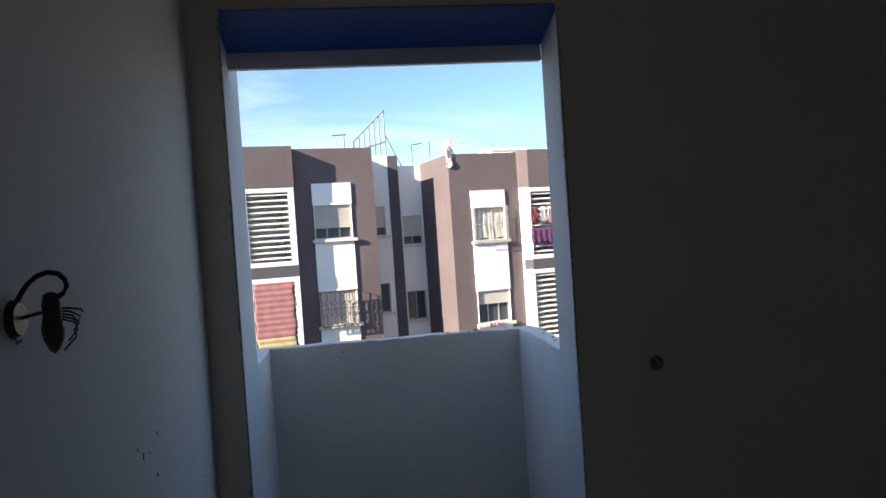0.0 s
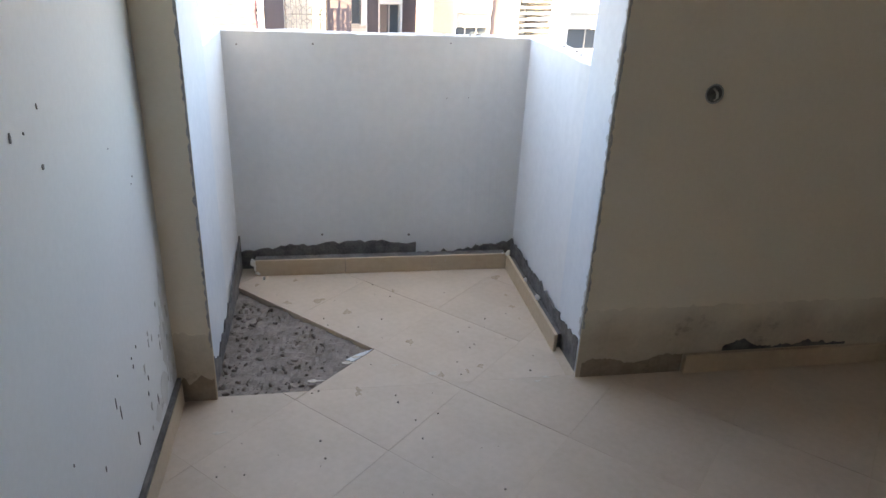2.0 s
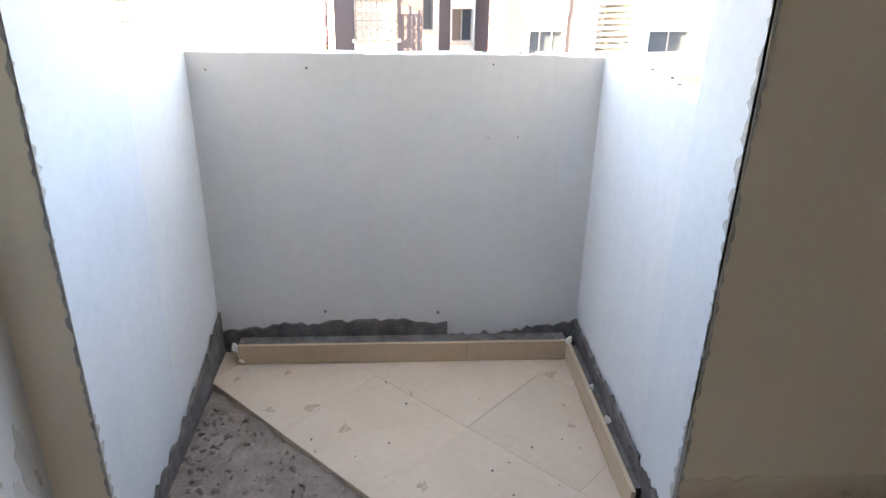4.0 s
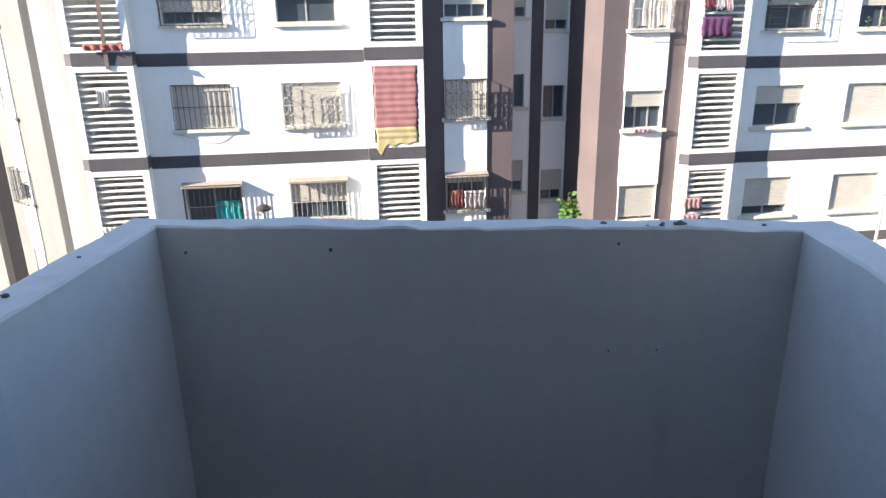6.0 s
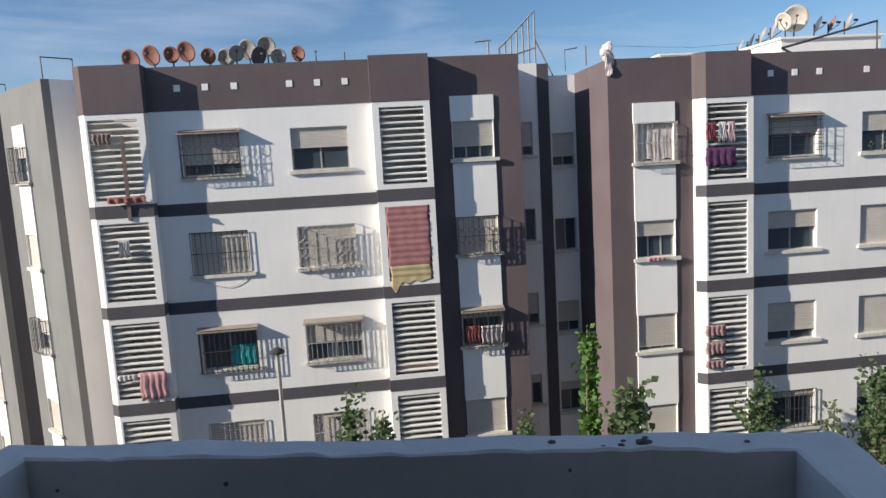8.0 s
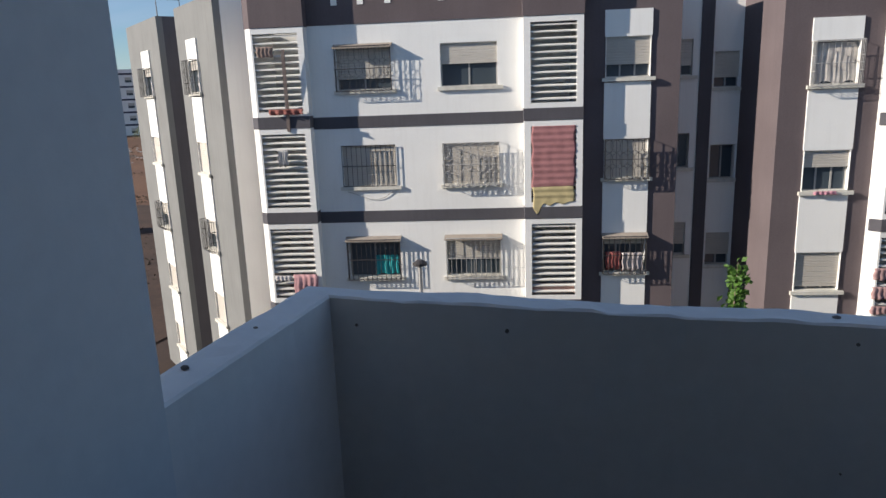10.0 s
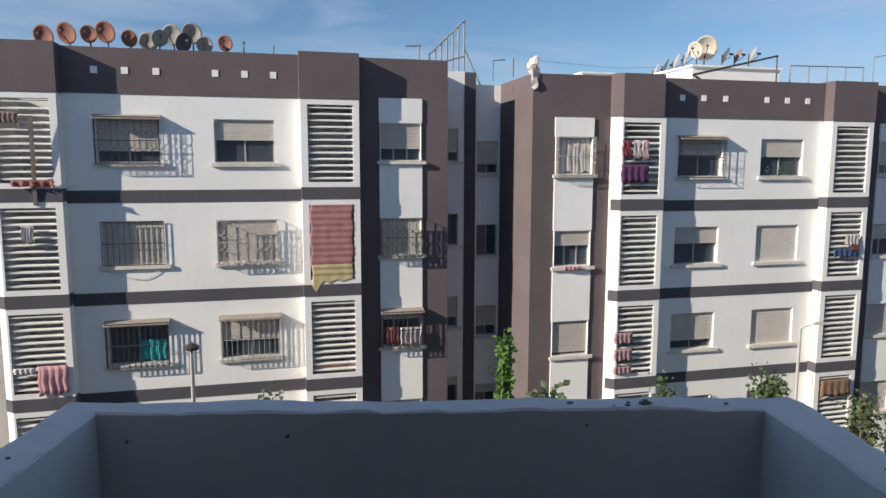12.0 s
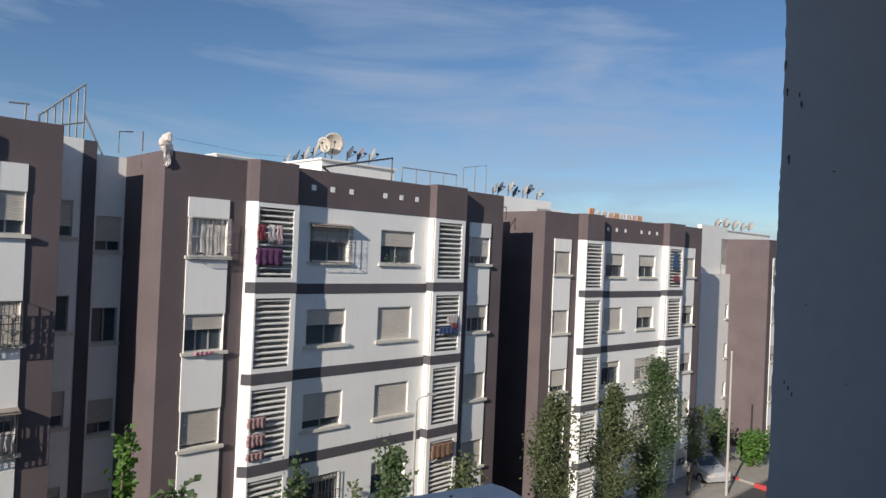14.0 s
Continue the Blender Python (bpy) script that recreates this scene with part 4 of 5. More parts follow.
def street_lamp(x, y, top, arm, label, mat=WIRON, slim=1.0):
    ob = tagged(new("street_lamp"), label, "street lamp", "street lamps")
    ob.matrix_world = pose(x, y, GROUND)
    h = top - GROUND
    bm = bmesh.new()
    tube(bm, ((0, 0, 0), (0, 0, h * 0.5), (0, 0, h)), 0.085 * slim, 8, 0.05 * slim)
    part("pole", bm, mat, ob)
    bm = bmesh.new()
    if arm is None:
        tube(bm, ((0, 0, h), (0, 0, h + 0.10)), 0.07, 8, 0.05)
    elif arm:
        tube(bm, ((0, 0, h), (0.08, -0.03, h + 0.07), (0.40, -0.14, h + 0.17)), 0.026, 6)
        box(bm, 0.28, 0.56, -0.20, -0.10, h + 0.15, h + 0.21)
    else:
        tube(bm, ((0, 0, h - 0.02), (0, 0, h + 0.05)), 0.20, 12, 0.20)
        tube(bm, ((0, 0, h + 0.05), (0, 0, h + 0.13)), 0.19, 12, 0.08)
    part("lamp_head", bm, IRON if arm is False else mat, ob, "dark lamp head" if arm is False else "")
    return ob


street_lamp(-5.85, 16.87, -3.15, False, "grey street lamp with a round dark head")
street_lamp(10.0, 17.0, -2.75, True, "pale street lamp with a short arm", slim=0.75)
street_lamp(35.03, 23.85, -3.4, None, "tall pale street lamp pole by the road")


def tree(x, y, top, width, height, mat, seed, leaves, base_frac=0.25, label="", size=0.13, clumps=26, lean=0.0):
    """A tapered trunk, limbs, and many separate leaves gathered in uneven clumps along the limbs."""
    rng = random.Random(seed)
    ob = tagged(new("tree"), label, "tree", "street trees")
    ob.matrix_world = pose(x, y, GROUND + 0.1)
    h = top - GROUND - 0.1
    bm = bmesh.new()
    sway = [Vector((lean * f * f + 0.12 * math.sin(5 * f + seed), 0.1 * math.cos(4 * f + seed), h * f)) for f in (0, 0.15, 0.35, 0.55, 0.75, 0.96)]
    tube(bm, sway, 0.11, 7, 0.012)
    tips = []
    for i in range(clumps):
        f = 1 - (1 - (i + rng.random()) / clumps) * height / h
        if f < base_frac:
            f = base_frac + rng.random() * 0.1
        j = min(4, int(f * 5))
        root = sway[0].lerp(sway[-1], f * 0.92)
        prof = math.sin(math.pi * min(1, max(0.06, (f - base_frac) / (1.02 - base_frac))) ** 0.75) ** 0.7
        a = rng.uniform(0, 6.28)
        rad = width / 2 * prof * rng.uniform(0.35, 1.05)
        tip = root + Vector((math.cos(a) * rad, math.sin(a) * rad, rng.uniform(0.35, 0.8) + 0.8 * rad))
        if rad > 0.12:
            tube(bm, (root, root.lerp(tip, 0.5) + Vector((0, 0, -0.05)), tip), 0.022, 4, 0.006)
        tips.append((root, tip))
    part("trunk", bm, BARK, ob, smooth=True)
    bm = bmesh.new()
    for i in range(leaves):
        a, b = tips[rng.randrange(len(tips))]
        c = a.lerp(b, rng.uniform(0.35, 1.12)) + Vector((rng.gauss(0, 1), rng.gauss(0, 1), rng.gauss(0, 1.1))) * 0.045 * (1.6 + width)
        leaf(bm, c, size * rng.uniform(0.6, 1.3), seed + i)
    part("crown", bm, mat, ob)
    return ob


tree(2.33, 17.75, -2.65, 0.5, 6.0, LEAF_BRIGHT, 1, 1000, 0.35, "slim bright green young tree by the stair recess", 0.125, 46)
tree(3.2, 16.8, -4.15, 1.5, 4.5, LEAF, 2, 800, 0.35, "leafy green young tree on the pavement", 0.16, 22)
tree(-3.65, 14.6, -3.25, 0.7, 3.5, LEAF, 3, 620, 0.4, "thin green sapling reaching past the windows", 0.105, 18)
tree(-2.8, 14.7, -3.75, 0.8, 3.5, LEAF, 4, 620, 0.4, "thin green sapling reaching past the windows", 0.105, 18)
tree(0.5, 18.2, -5.35, 0.9, 3.0, LEAF, 17, 420, 0.4, "small green shrub by the stair recess", 0.11, 14)
tree(-5.1, 14.9, -4.5, 0.7, 3.0, LEAF, 14, 220, 0.4, "thin green sapling on the pavement", 0.15, 10)
tree(6.45, 17.2, -4.1, 1.3, 5.0, LEAF, 5, 1500, 0.3, "dense green young tree before the laundry bay", 0.10, 30)
tree(9.5, 17.3, -3.75, 1.2, 4.8, LEAF, 6, 1500, 0.3, "upright green young tree on the pavement", 0.095, 34)
tree(8.1, 17.0, -4.75, 0.9, 3.5, LEAF_DRY, 16, 420, 0.3, "small greyish green tree on the pavement", 0.095, 16)
tree(10.6, 18.9, -4.6, 1.3, 5.0, LEAF, 7, 1000, 0.3, "green young tree on the pavement", 0.11, 24)
tree(12.6, 18.0, -4.8, 1.7, 5.5, LEAF_DRY, 8, 1300, 0.25, "olive green tree with sparse leaves", 0.11, 26)
tree(18.2, 20.1, -3.75, 2.3, 7.6, LEAF_DRY, 9, 10500, 0.12, "tall olive green poplar with gaps in its crown", 0.085, 84)
tree(22.4, 20.9, -3.75, 2.2, 7.6, LEAF_DRY, 10, 10500, 0.12, "tall olive green poplar with a narrow crown", 0.085, 84)
tree(26.0, 21.6, -2.5, 2.3, 8.4, LEAF, 11, 11500, 0.10, "tall dark green poplar with a narrow crown", 0.085, 90)
tree(33.0, 24.8, -6.9, 2.3, 3.4, LEAF_DRY, 12, 900, 0.45, "small thin tree by a parked car", 0.12, 22, 1.0)
tree(41.5, 26.5, -10.1, 2.6, 1.5, LEAF_BRIGHT, 13, 2200, 0.08, "low bright green tree in the garden strip", 0.16, 36)
tree(39.9, 28.2, -8.5, 2.0, 3.0, LEAF, 15, 1300, 0.12, "green tree beside the white house", 0.15, 30)


def car(x, y, turn, c, label):
    ob = tagged(new("car"), label, "car", "parked cars")
    ob.matrix_world = pose(x, y, GROUND + 0.02 + rise(x, y), 0, 0, turn)
    prof = [(-2.1, 0.35), (-2.15, 0.62), (-1.95, 0.86), (-1.55, 0.92), (-0.85, 1.40), (0.55, 1.44), (1.15, 0.98), (1.95, 0.82), (2.15, 0.60), (2.1, 0.32)]
    bm = bmesh.new()
    rows = []
    for w in (-0.86, -0.80, 0.80, 0.86):
        rows.append([bm.verts.new((px, w * (0.86 if pz > 1 else 1), pz - (0.04 if abs(w) > 0.83 and pz > 0.8 else 0))) for px, pz in prof])
    for a, b in zip(rows, rows[1:]):
        for i in range(len(prof)):
            j = (i + 1) % len(prof)
            bm.faces.new((a[i], a[j], b[j], b[i]))
    bm.faces.new(rows[0]), bm.faces.new(rows[-1])
    paint = plain("car_paint", c, 0.3, 0.04, bump=0)
    part("body", bm, paint, ob)
    for s in (-1, 1):
        bm = bmesh.new()
        v = [bm.verts.new((px, s * 0.80 * (0.97 if pz > 1.2 else 1.065), pz)) for px, pz in ((-1.35, 0.98), (1.0, 0.98), (0.5, 1.36), (-0.82, 1.34))]
        w = [bm.verts.new(q.co + Vector((0, s * 0.02, 0))) for q in v]
        bm.faces.new(v), bm.faces.new(w)
        for i in range(4):
            bm.faces.new((v[i], v[(i + 1) % 4], w[(i + 1) % 4], w[i]))
        part("side_window", bm, GLASS, ob)
        for wx in (-1.3, 1.3):
            bm = bmesh.new()
            tube(bm, ((wx, s * 0.70, 0.31), (wx, s * 0.89, 0.31)), 0.31, 16)
            wheel = part("wheel", bm, plain("tyre", (0.02, 0.02, 0.02), 0.9, bump=0), ob)
            bm = bmesh.new()
            tube(bm, ((wx, s * 0.885, 0.31), (wx, s * 0.90, 0.31)), 0.19, 12)
            part("rim", bm, ALU, wheel)
        part("headlight", boxes((1.98, 2.13, s * 0.58 - 0.16, s * 0.58 + 0.16, 0.62, 0.76)), PALEDISH, ob)
    bm = bmesh.new()
    v = [bm.verts.new(p) for p in ((0.60, -0.68, 1.43), (0.60, 0.68, 1.43), (1.14, 0.76, 1.02), (1.14, -0.76, 1.02), (0.58, -0.68, 1.40), (0.58, 0.68, 1.40), (1.10, 0.76, 1.0), (1.10, -0.76, 1.0))]
    for f in ((0, 1, 2, 3), (7, 6, 5, 4), (0, 4, 5, 1), (1, 5, 6, 2), (2, 6, 7, 3), (3, 7, 4, 0)):
        bm.faces.new([v[i] for i in f])
    part("windscreen", bm, GLASS, ob)
    return ob


car(36.9, 27.2, -105, (0.42, 0.42, 0.43), "silver car parked beside the street tree")
car(-51.5, 44.0, 20, (0.02, 0.022, 0.025), "dark car parked on the open lot")

# ---- the open lot ----
def on_lot(x, y):
    return Vector((x, y, GROUND + rise(x, y)))


# Weedy soil; the shade over the near lot is put into its dark colour.
bm = bmesh.new()
soil = {}
for i in range(61):
    for j in range(45):
        x, y = -86 + i, 27 + j * 0.9
        edge = 62 + 0.10 * (x + 60) + 7 * noise.noise(Vector((x * 0.08, y * 0.08, 11)))
        if y < edge and 0.72 * x + y > -8 + 4 * noise.noise(Vector((x * 0.15, y * 0.15, 5))):
            soil[i, j] = bm.verts.new((x, y, GROUND + rise(x, y) + 0.09))
for i, j in list(soil):
    q = [soil.get(k) for k in ((i, j), (i + 1, j), (i + 1, j + 1), (i, j + 1))]
    if all(q):
        bm.faces.new(q)
struct("soil", bm, surface("weedy_soil_with_shade", (0.032, 0.017, 0.011), (0.074, 0.038, 0.023), 1.0, 0.35, 3, 0.5), "weedy soil of the open lot with shade put into its dark colour", "soil")
rng = random.Random(5)
bm = bmesh.new()
for i in range(15000):
    f = rng.random()
    near = f < 0.62
    x, y = (rng.uniform(-78, -32), rng.uniform(30, 70)) if near else (rng.uniform(-150, -70), rng.uniform(85, 140))
    if noise.noise(Vector((x * 0.07, y * 0.07, 3))) < (-0.02 if near else 0.0) or (near and -0.72 * x + 0.3 * y > 66 + 8 * noise.noise(Vector((x * 0.1, y * 0.1, 0)))):
        continue
    c = on_lot(x, y)
    for k in range(3):
        leaf(bm, c, rng.uniform(0.05, 0.20), i * 3 + k)
tagged(new("weeds", mesh_of(bm, surface("dry_weeds", (0.035, 0.028, 0.019), (0.075, 0.055, 0.036), 0.9, 0.5, 8, 0))), "dark dry weeds on the open lot", "weeds", kind="stuff")
bm = bmesh.new()
for i in range(420):
    x, y = (rng.uniform(-110, -84), rng.uniform(88, 118)) if i < 260 else (rng.uniform(-75, -34), rng.uniform(30, 66))
    c = on_lot(x, y)
    r = rng.uniform(0.08, 0.42) * (1 if i < 260 else 0.6)
    bmesh.ops.create_icosphere(bm, subdivisions=1, radius=r, matrix=Matrix.Translation(c) @ Matrix.Diagonal((1, rng.uniform(0.5, 1), rng.uniform(0.25, 0.7), 1)))
for v in bm.verts:
    v.co += noise.noise_vector(v.co * 3) * 0.06
tagged(new("debris", mesh_of(bm, plain("pale_debris", (0.36, 0.34, 0.32), 0.95, 0.3))), "pale building debris scattered on the lot", "debris", kind="stuff")
shack = tagged(new("shack"), "small sagging shelter of boards and sheets", "shack")
shack.matrix_world = pose(-49.5, 52.0, GROUND + rise(-49.5, 52.0), 0, 0, 40)
part("wall", boxes((-1.3, 1.2, 1.0, 1.1, 0, 1.7), (-1.35, -1.25, -1.0, 1.0, 0, 1.6)), WOOD, shack)
bm = boxes((-1.6, 1.5, -1.3, 1.3, 1.7, 1.78))
bmesh.ops.subdivide_edges(bm, edges=bm.edges[:], cuts=4, use_grid_fill=True)
for v in bm.verts:
    v.co.z += 0.22 * noise.noise(v.co * 0.9)
part("roof", bm, DARKDISH, shack)
for px, py in ((-1.2, -1.0), (1.1, -1.0)):
    bm = bmesh.new()
    tube(bm, ((px, py, 0), (px + 0.05, py, 1.7)), 0.05, 6)
    part("post", bm, WOOD, shack)
part("tarpaulin", boxes((0.7, 2.2, -1.4, -0.2, 0.0, 0.7)), cloth((0.5, 0.48, 0.45)), shack)
pl = tagged(new("post", None), "dark wooden post on the open lot", "post")
pl.matrix_world = pose(-47.6, 51.0, GROUND + rise(-47.6, 51))
bm = bmesh.new()
tube(bm, ((0, 0, 0), (0.06, 0, 2.6), (0.0, 0, 5.0)), 0.09, 7, 0.06)
part("shaft", bm, BARK, pl)


def palm(x, y, h):
    ob = tagged(new("palm_tree"), "ragged palm tree before the far estate", "tree", "palms by the estate")
    ob.matrix_world = pose(x, y, GROUND + rise(x, y))
    bm = bmesh.new()
    tube(bm, ((0, 0, 0), (0.1, 0, h * 0.5), (0, 0, h)), 0.28, 7, 0.2)
    part("trunk", bm, BARK, ob)
    bm = bmesh.new()
    for k in range(18):
        a = k * 2.4
        pts = [Vector((math.cos(a) * r, math.sin(a) * r, h + 0.9 * math.sin(r * 0.9 + k % 3 * 0.4) - 0.16 * r * r)) for r in (0, 0.8, 1.6, 2.4, 3.0)]
        for p, q in zip(pts, pts[1:]):
            side = Vector((-math.sin(a), math.cos(a), -0.35)) * 0.28
            side2 = Vector((math.sin(a), -math.cos(a), -0.35)) * 0.28
            for sd in (side, side2):
                for f in (0, 0.33, 0.66):
                    u, w = p.lerp(q, f), p.lerp(q, f + 0.2)
                    bm.faces.new([bm.verts.new(c) for c in (u, w, w + sd + (q - p) * 0.2)])
    part("crown", bm, LEAF_DRY, ob)


palm(-110, 121, 4.6)
palm(-101, 121, 3.6)
palm(-88, 112, 3.4)


def far_house(x, y, w, z1, main, trim, label):
    ob = tagged(new("apartment_building"), label, "building", "far estate")
    ob.matrix_world = pose(x, y, GROUND + rise(x, y) - 0.5, 0, 0, 43)
    h = z1 - (GROUND + rise(x, y) - 0.5)
    n = 5
    st = h / (n + 0.35)
    holes = [(a, a + 1.5, k * st + 1.0, k * st + 2.2) for k in range(n) for a in [0.9 + 3.0 * i for i in range(int((w - 1) / 3))]]
    bm = bmesh.new()
    pierced(bm, 0, w, 0, h, 0, 0.3, holes)
    box(bm, 0, 0.3, 0.3, 10, 0, h), box(bm, w - 0.3, w, 0.3, 10, 0, h), box(bm, 0.3, w - 0.3, 0.3, 10, h - 0.6, h - 0.3)
    part("wall", bm, main, ob)
    for a, b, c, d in holes:
        win = part("window", boxes((a, b, 0.12, 0.18, c, d)), GLASS, ob)
        part("shutter", boxes((a, b, 0.06, 0.11, c + (d - c) * 0.45, d)), SHUTTER, win)
    for k in range(1, n + 1):
        part("band", boxes((-0.03, w + 0.03, -0.04, 0.0, k * st - 0.25, k * st + 0.18)), trim, ob)
    part("pier", boxes((w * 0.45, w * 0.45 + 1.0, -0.3, -0.045, 0, h)), trim, ob)
    part("roof_block", boxes((w * 0.2, w * 0.5, 3, 6, h - 0.3, h + 1.5)), FWHITE, ob)


NAVY = surface("navy_trim_paint", (0.03, 0.035, 0.06), (0.045, 0.05, 0.08), 0.9, 0.8, 25, 0.1)
far_house(-158, 122, 15, 10.5, FWHITE, NAVY, "white and navy apartment house across the lot")
far_house(-139, 128, 7, 8.4, FWHITE, FBAND, "narrow white apartment house across the lot")
far_house(-133, 134, 17, 9.4, FWHITE, NAVY, "white and navy apartment house across the lot")
far_house(-120, 147, 22, 10.6, FWHITE, NAVY, "white and navy apartment house across the lot")
street_wall = tagged(new("boundary_wall", mesh_of(boxes((0, 40, 0, 0.3, -1, 2.6)), FWHITE)), "low white boundary wall before the estate", "wall")
street_wall.matrix_world = pose(-160, 116, GROUND + rise(-150, 122), 0, 0, 43)

# ---- fittings and damage of the room ----
def blot(pts, out, mat, name, label="", category="stain", kind="structure"):
    """A thin ragged plate over a closed outline, raised along out."""
    bm = bmesh.new()
    a = [bm.verts.new(p) for p in pts]
    b = [bm.verts.new(Vector(p) + Vector(out)) for p in pts]
    bm.faces.new(b), bm.faces.new(a[::-1])
    for i in range(len(a)):
        j = (i + 1) % len(a)
        bm.faces.new((a[i], a[j], b[j], b[i]))
    ob = new(name, mesh_of(bm, mat))
    return tagged(ob, label, category, kind=kind)


def ragged(x0, x1, lo, hi, n, amp, seed):
    """An outline along a base line with an uneven upper edge: (along, height) pairs."""
    top = [(x0 + (x1 - x0) * i / n, (hi(i / n) if callable(hi) else hi) + amp * noise.noise(Vector((i * 0.63, seed, 0.3))) + amp * 0.5 * noise.noise(Vector((i * 1.9, seed, 7)))) for i in range(n + 1)]
    return [(x0, lo), (x1, lo)] + top[::-1]


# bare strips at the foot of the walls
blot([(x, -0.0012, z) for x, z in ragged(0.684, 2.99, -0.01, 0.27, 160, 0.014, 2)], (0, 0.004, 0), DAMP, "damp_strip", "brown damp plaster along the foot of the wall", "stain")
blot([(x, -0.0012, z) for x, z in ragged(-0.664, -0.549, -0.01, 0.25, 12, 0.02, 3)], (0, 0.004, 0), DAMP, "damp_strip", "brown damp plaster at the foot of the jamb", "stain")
blot([(x, 0.988, z) for x, z in ragged(-0.566, 0.235, 0.0, lambda f: 0.085 + 0.035 * math.sin(f * 2.6), 40, 0.018, 4)], (0, 0.010, 0), MORTAR, "bare_mortar", "dark bare mortar where the plaster ends", "mortar")
blot([(x, 0.988, z) for x, z in ragged(0.235, 0.70, 0.0, lambda f: 0.055 + 0.06 * f * f, 24, 0.02, 5)], (0, 0.010, 0), MORTAR, "bare_mortar", "dark bare mortar where the plaster ends", "mortar")
blot([(-0.570, y, z) for y, z in ragged(0.045, 0.985, -0.03, lambda f: 0.05 + 0.11 * f ** 3 + 0.10 * max(0, 0.12 - f) * 8, 40, 0.035, 6)], (0.008, 0, 0), MORTAR, "bare_mortar", "grey bare mortar where the plaster ends", "mortar")
blot([(0.702, y, z) for y, z in ragged(0.25, 0.985, -0.03, 0.115, 40, 0.025, 7)][::-1], (-0.008, 0, 0), MORTAR, "bare_mortar", "grey bare mortar where the plaster ends", "mortar")
blot([(0.700, y, z) for y, z in ragged(0.04, 0.25, -0.03, lambda f: 0.13 - 0.03 * f, 18, 0.025, 8)][::-1], (-0.008, 0, 0), MORTAR, "bare_mortar", "dark bare mortar at the broken jamb foot", "mortar")
blot([(x, -0.0035, z) for x, z in ragged(0.70, 1.085, 0.0, lambda f: 0.062 + 0.012 * math.sin(f * 9), 40, 0.012, 41)], (0, 0.002, 0), BARE, "bare_strip", "brown bare strip where a skirting tile is missing", "stain")
blot([(x, -0.0035, z) for x, z in ragged(1.24, 1.75, 0.079, lambda f: 0.088 + 0.040 * max(0, math.sin(f * 11)) * (1 - f), 50, 0.014, 43)], (0, 0.002, 0), MORTAR, "bare_strip", "dark crack above the skirting tiles", "stain")
blot([(x, -0.0035, z) for x, z in ragged(-0.663, -0.552, 0.0, 0.085, 14, 0.03, 45)], (0, 0.002, 0), BARE, "bare_strip", "brown bare strip at the foot of the jamb", "stain")
# worn corners of the opening
for nm, x0, x1, sgn in (("left", -0.549, -0.578, 1), ("right", 0.682, 0.7055, -1)):
    bm = bmesh.new()
    rows_ = []
    for i in range(140):
        z = LINTEL * i / 139
        w = 0.55 + 1.0 * noise.noise(Vector((z * 9, sgn * 3.1, 0))) + 1.1 * noise.noise(Vector((z * 37, sgn, 5)))
        w = max(0.12, min(1.15, w))
        c = Vector(((x0 + x1) / 2, 0.015, z))
        d = Vector((x1 - x0, 0.03, 0))
        o = Vector((sgn * 0.03, -abs(x1 - x0), 0)).normalized() * (0.003 + 0.003 * noise.noise(Vector((z * 40, 1, 1))))
        rows_.append([bm.verts.new(c - d * 0.5 * w + o * 0.2), bm.verts.new(c + o), bm.verts.new(c + d * 0.55 * w + o * 0.2)])
    for a, b in zip(rows_, rows_[1:]):
        for k in range(2):
            bm.faces.new((a[k], a[k + 1], b[k + 1], b[k]))
    ob = tagged(new("trim_%s_corner" % nm, mesh_of(bm, CONCRETE)), "chipped grey corner of the door opening", "corner", kind="structure")

# plaster broken away along the arrises of the reveals
CHIP = surface("broken_plaster_edge", (0.30, 0.29, 0.28), (0.52, 0.51, 0.50), 0.95, 30, 120, 0.8)
blot([(-0.5697, y, z) for z, y in ragged(0.15, 2.36, 0.030, lambda f: 0.038 + 0.010 * math.sin(f * 21), 230, 0.022, 21)], (0.0015, 0, 0), CHIP, "trim_left_arris", "ragged broken plaster edge of the door reveal", "edge")
blot([(0.6938, y, z) for z, y in ragged(0.15, 2.36, 0.030, lambda f: 0.036 + 0.008 * math.sin(f * 17 + 1), 230, 0.020, 23)], (-0.0015, 0, 0), CHIP, "trim_right_arris", "ragged broken plaster edge of the door reveal", "edge")
blot([(x, -0.0008, z) for z, x in ragged(0.2, 2.38, -0.548, lambda f: -0.554, 200, 0.008, 25)], (0, -0.001, 0), CHIP, "trim_left_edge", "ragged broken plaster edge of the wall", "edge")
blot([(x, -0.0008, z) for z, x in ragged(0.2, 2.38, 0.683, lambda f: 0.689, 200, 0.008, 27)], (0, -0.001, 0), CHIP, "trim_right_edge", "ragged broken plaster edge of the wall", "edge")

# skirting tiles
def skirt(x0, x1, y0, y1, z1, parent):
    return part("skirting_tile", boxes((x0, x1, y0, y1, 0.001, z1)), SKIRT, parent)


base = tagged(new("baseboard"), "beige ceramic skirting tiles with missing stretches", "skirting", kind="structure")
for a, b in ((-0.495, -0.10), (-0.098, 0.30), (0.302, 0.655)):
    skirt(a, b, 0.905, 0.917, 0.075, base)
part("mortar_bed", boxes((-0.5, 0.66, 0.919, 0.985, 0.0, 0.062)), MORTAR, base)
for a, b in ((0.17, 0.50), (0.502, 0.903)):
    skirt(0.655, 0.667, a, b, 0.075, base)
part("mortar_bed", boxes((0.669, 0.692, 0.20, 0.903, 0.0, 0.06)), MORTAR, base)
for i in range(5):
    skirt(1.09 + 0.4 * i, min(2.99, 1.088 + 0.4 * (i + 1)), -0.022, -0.006, 0.078, base)
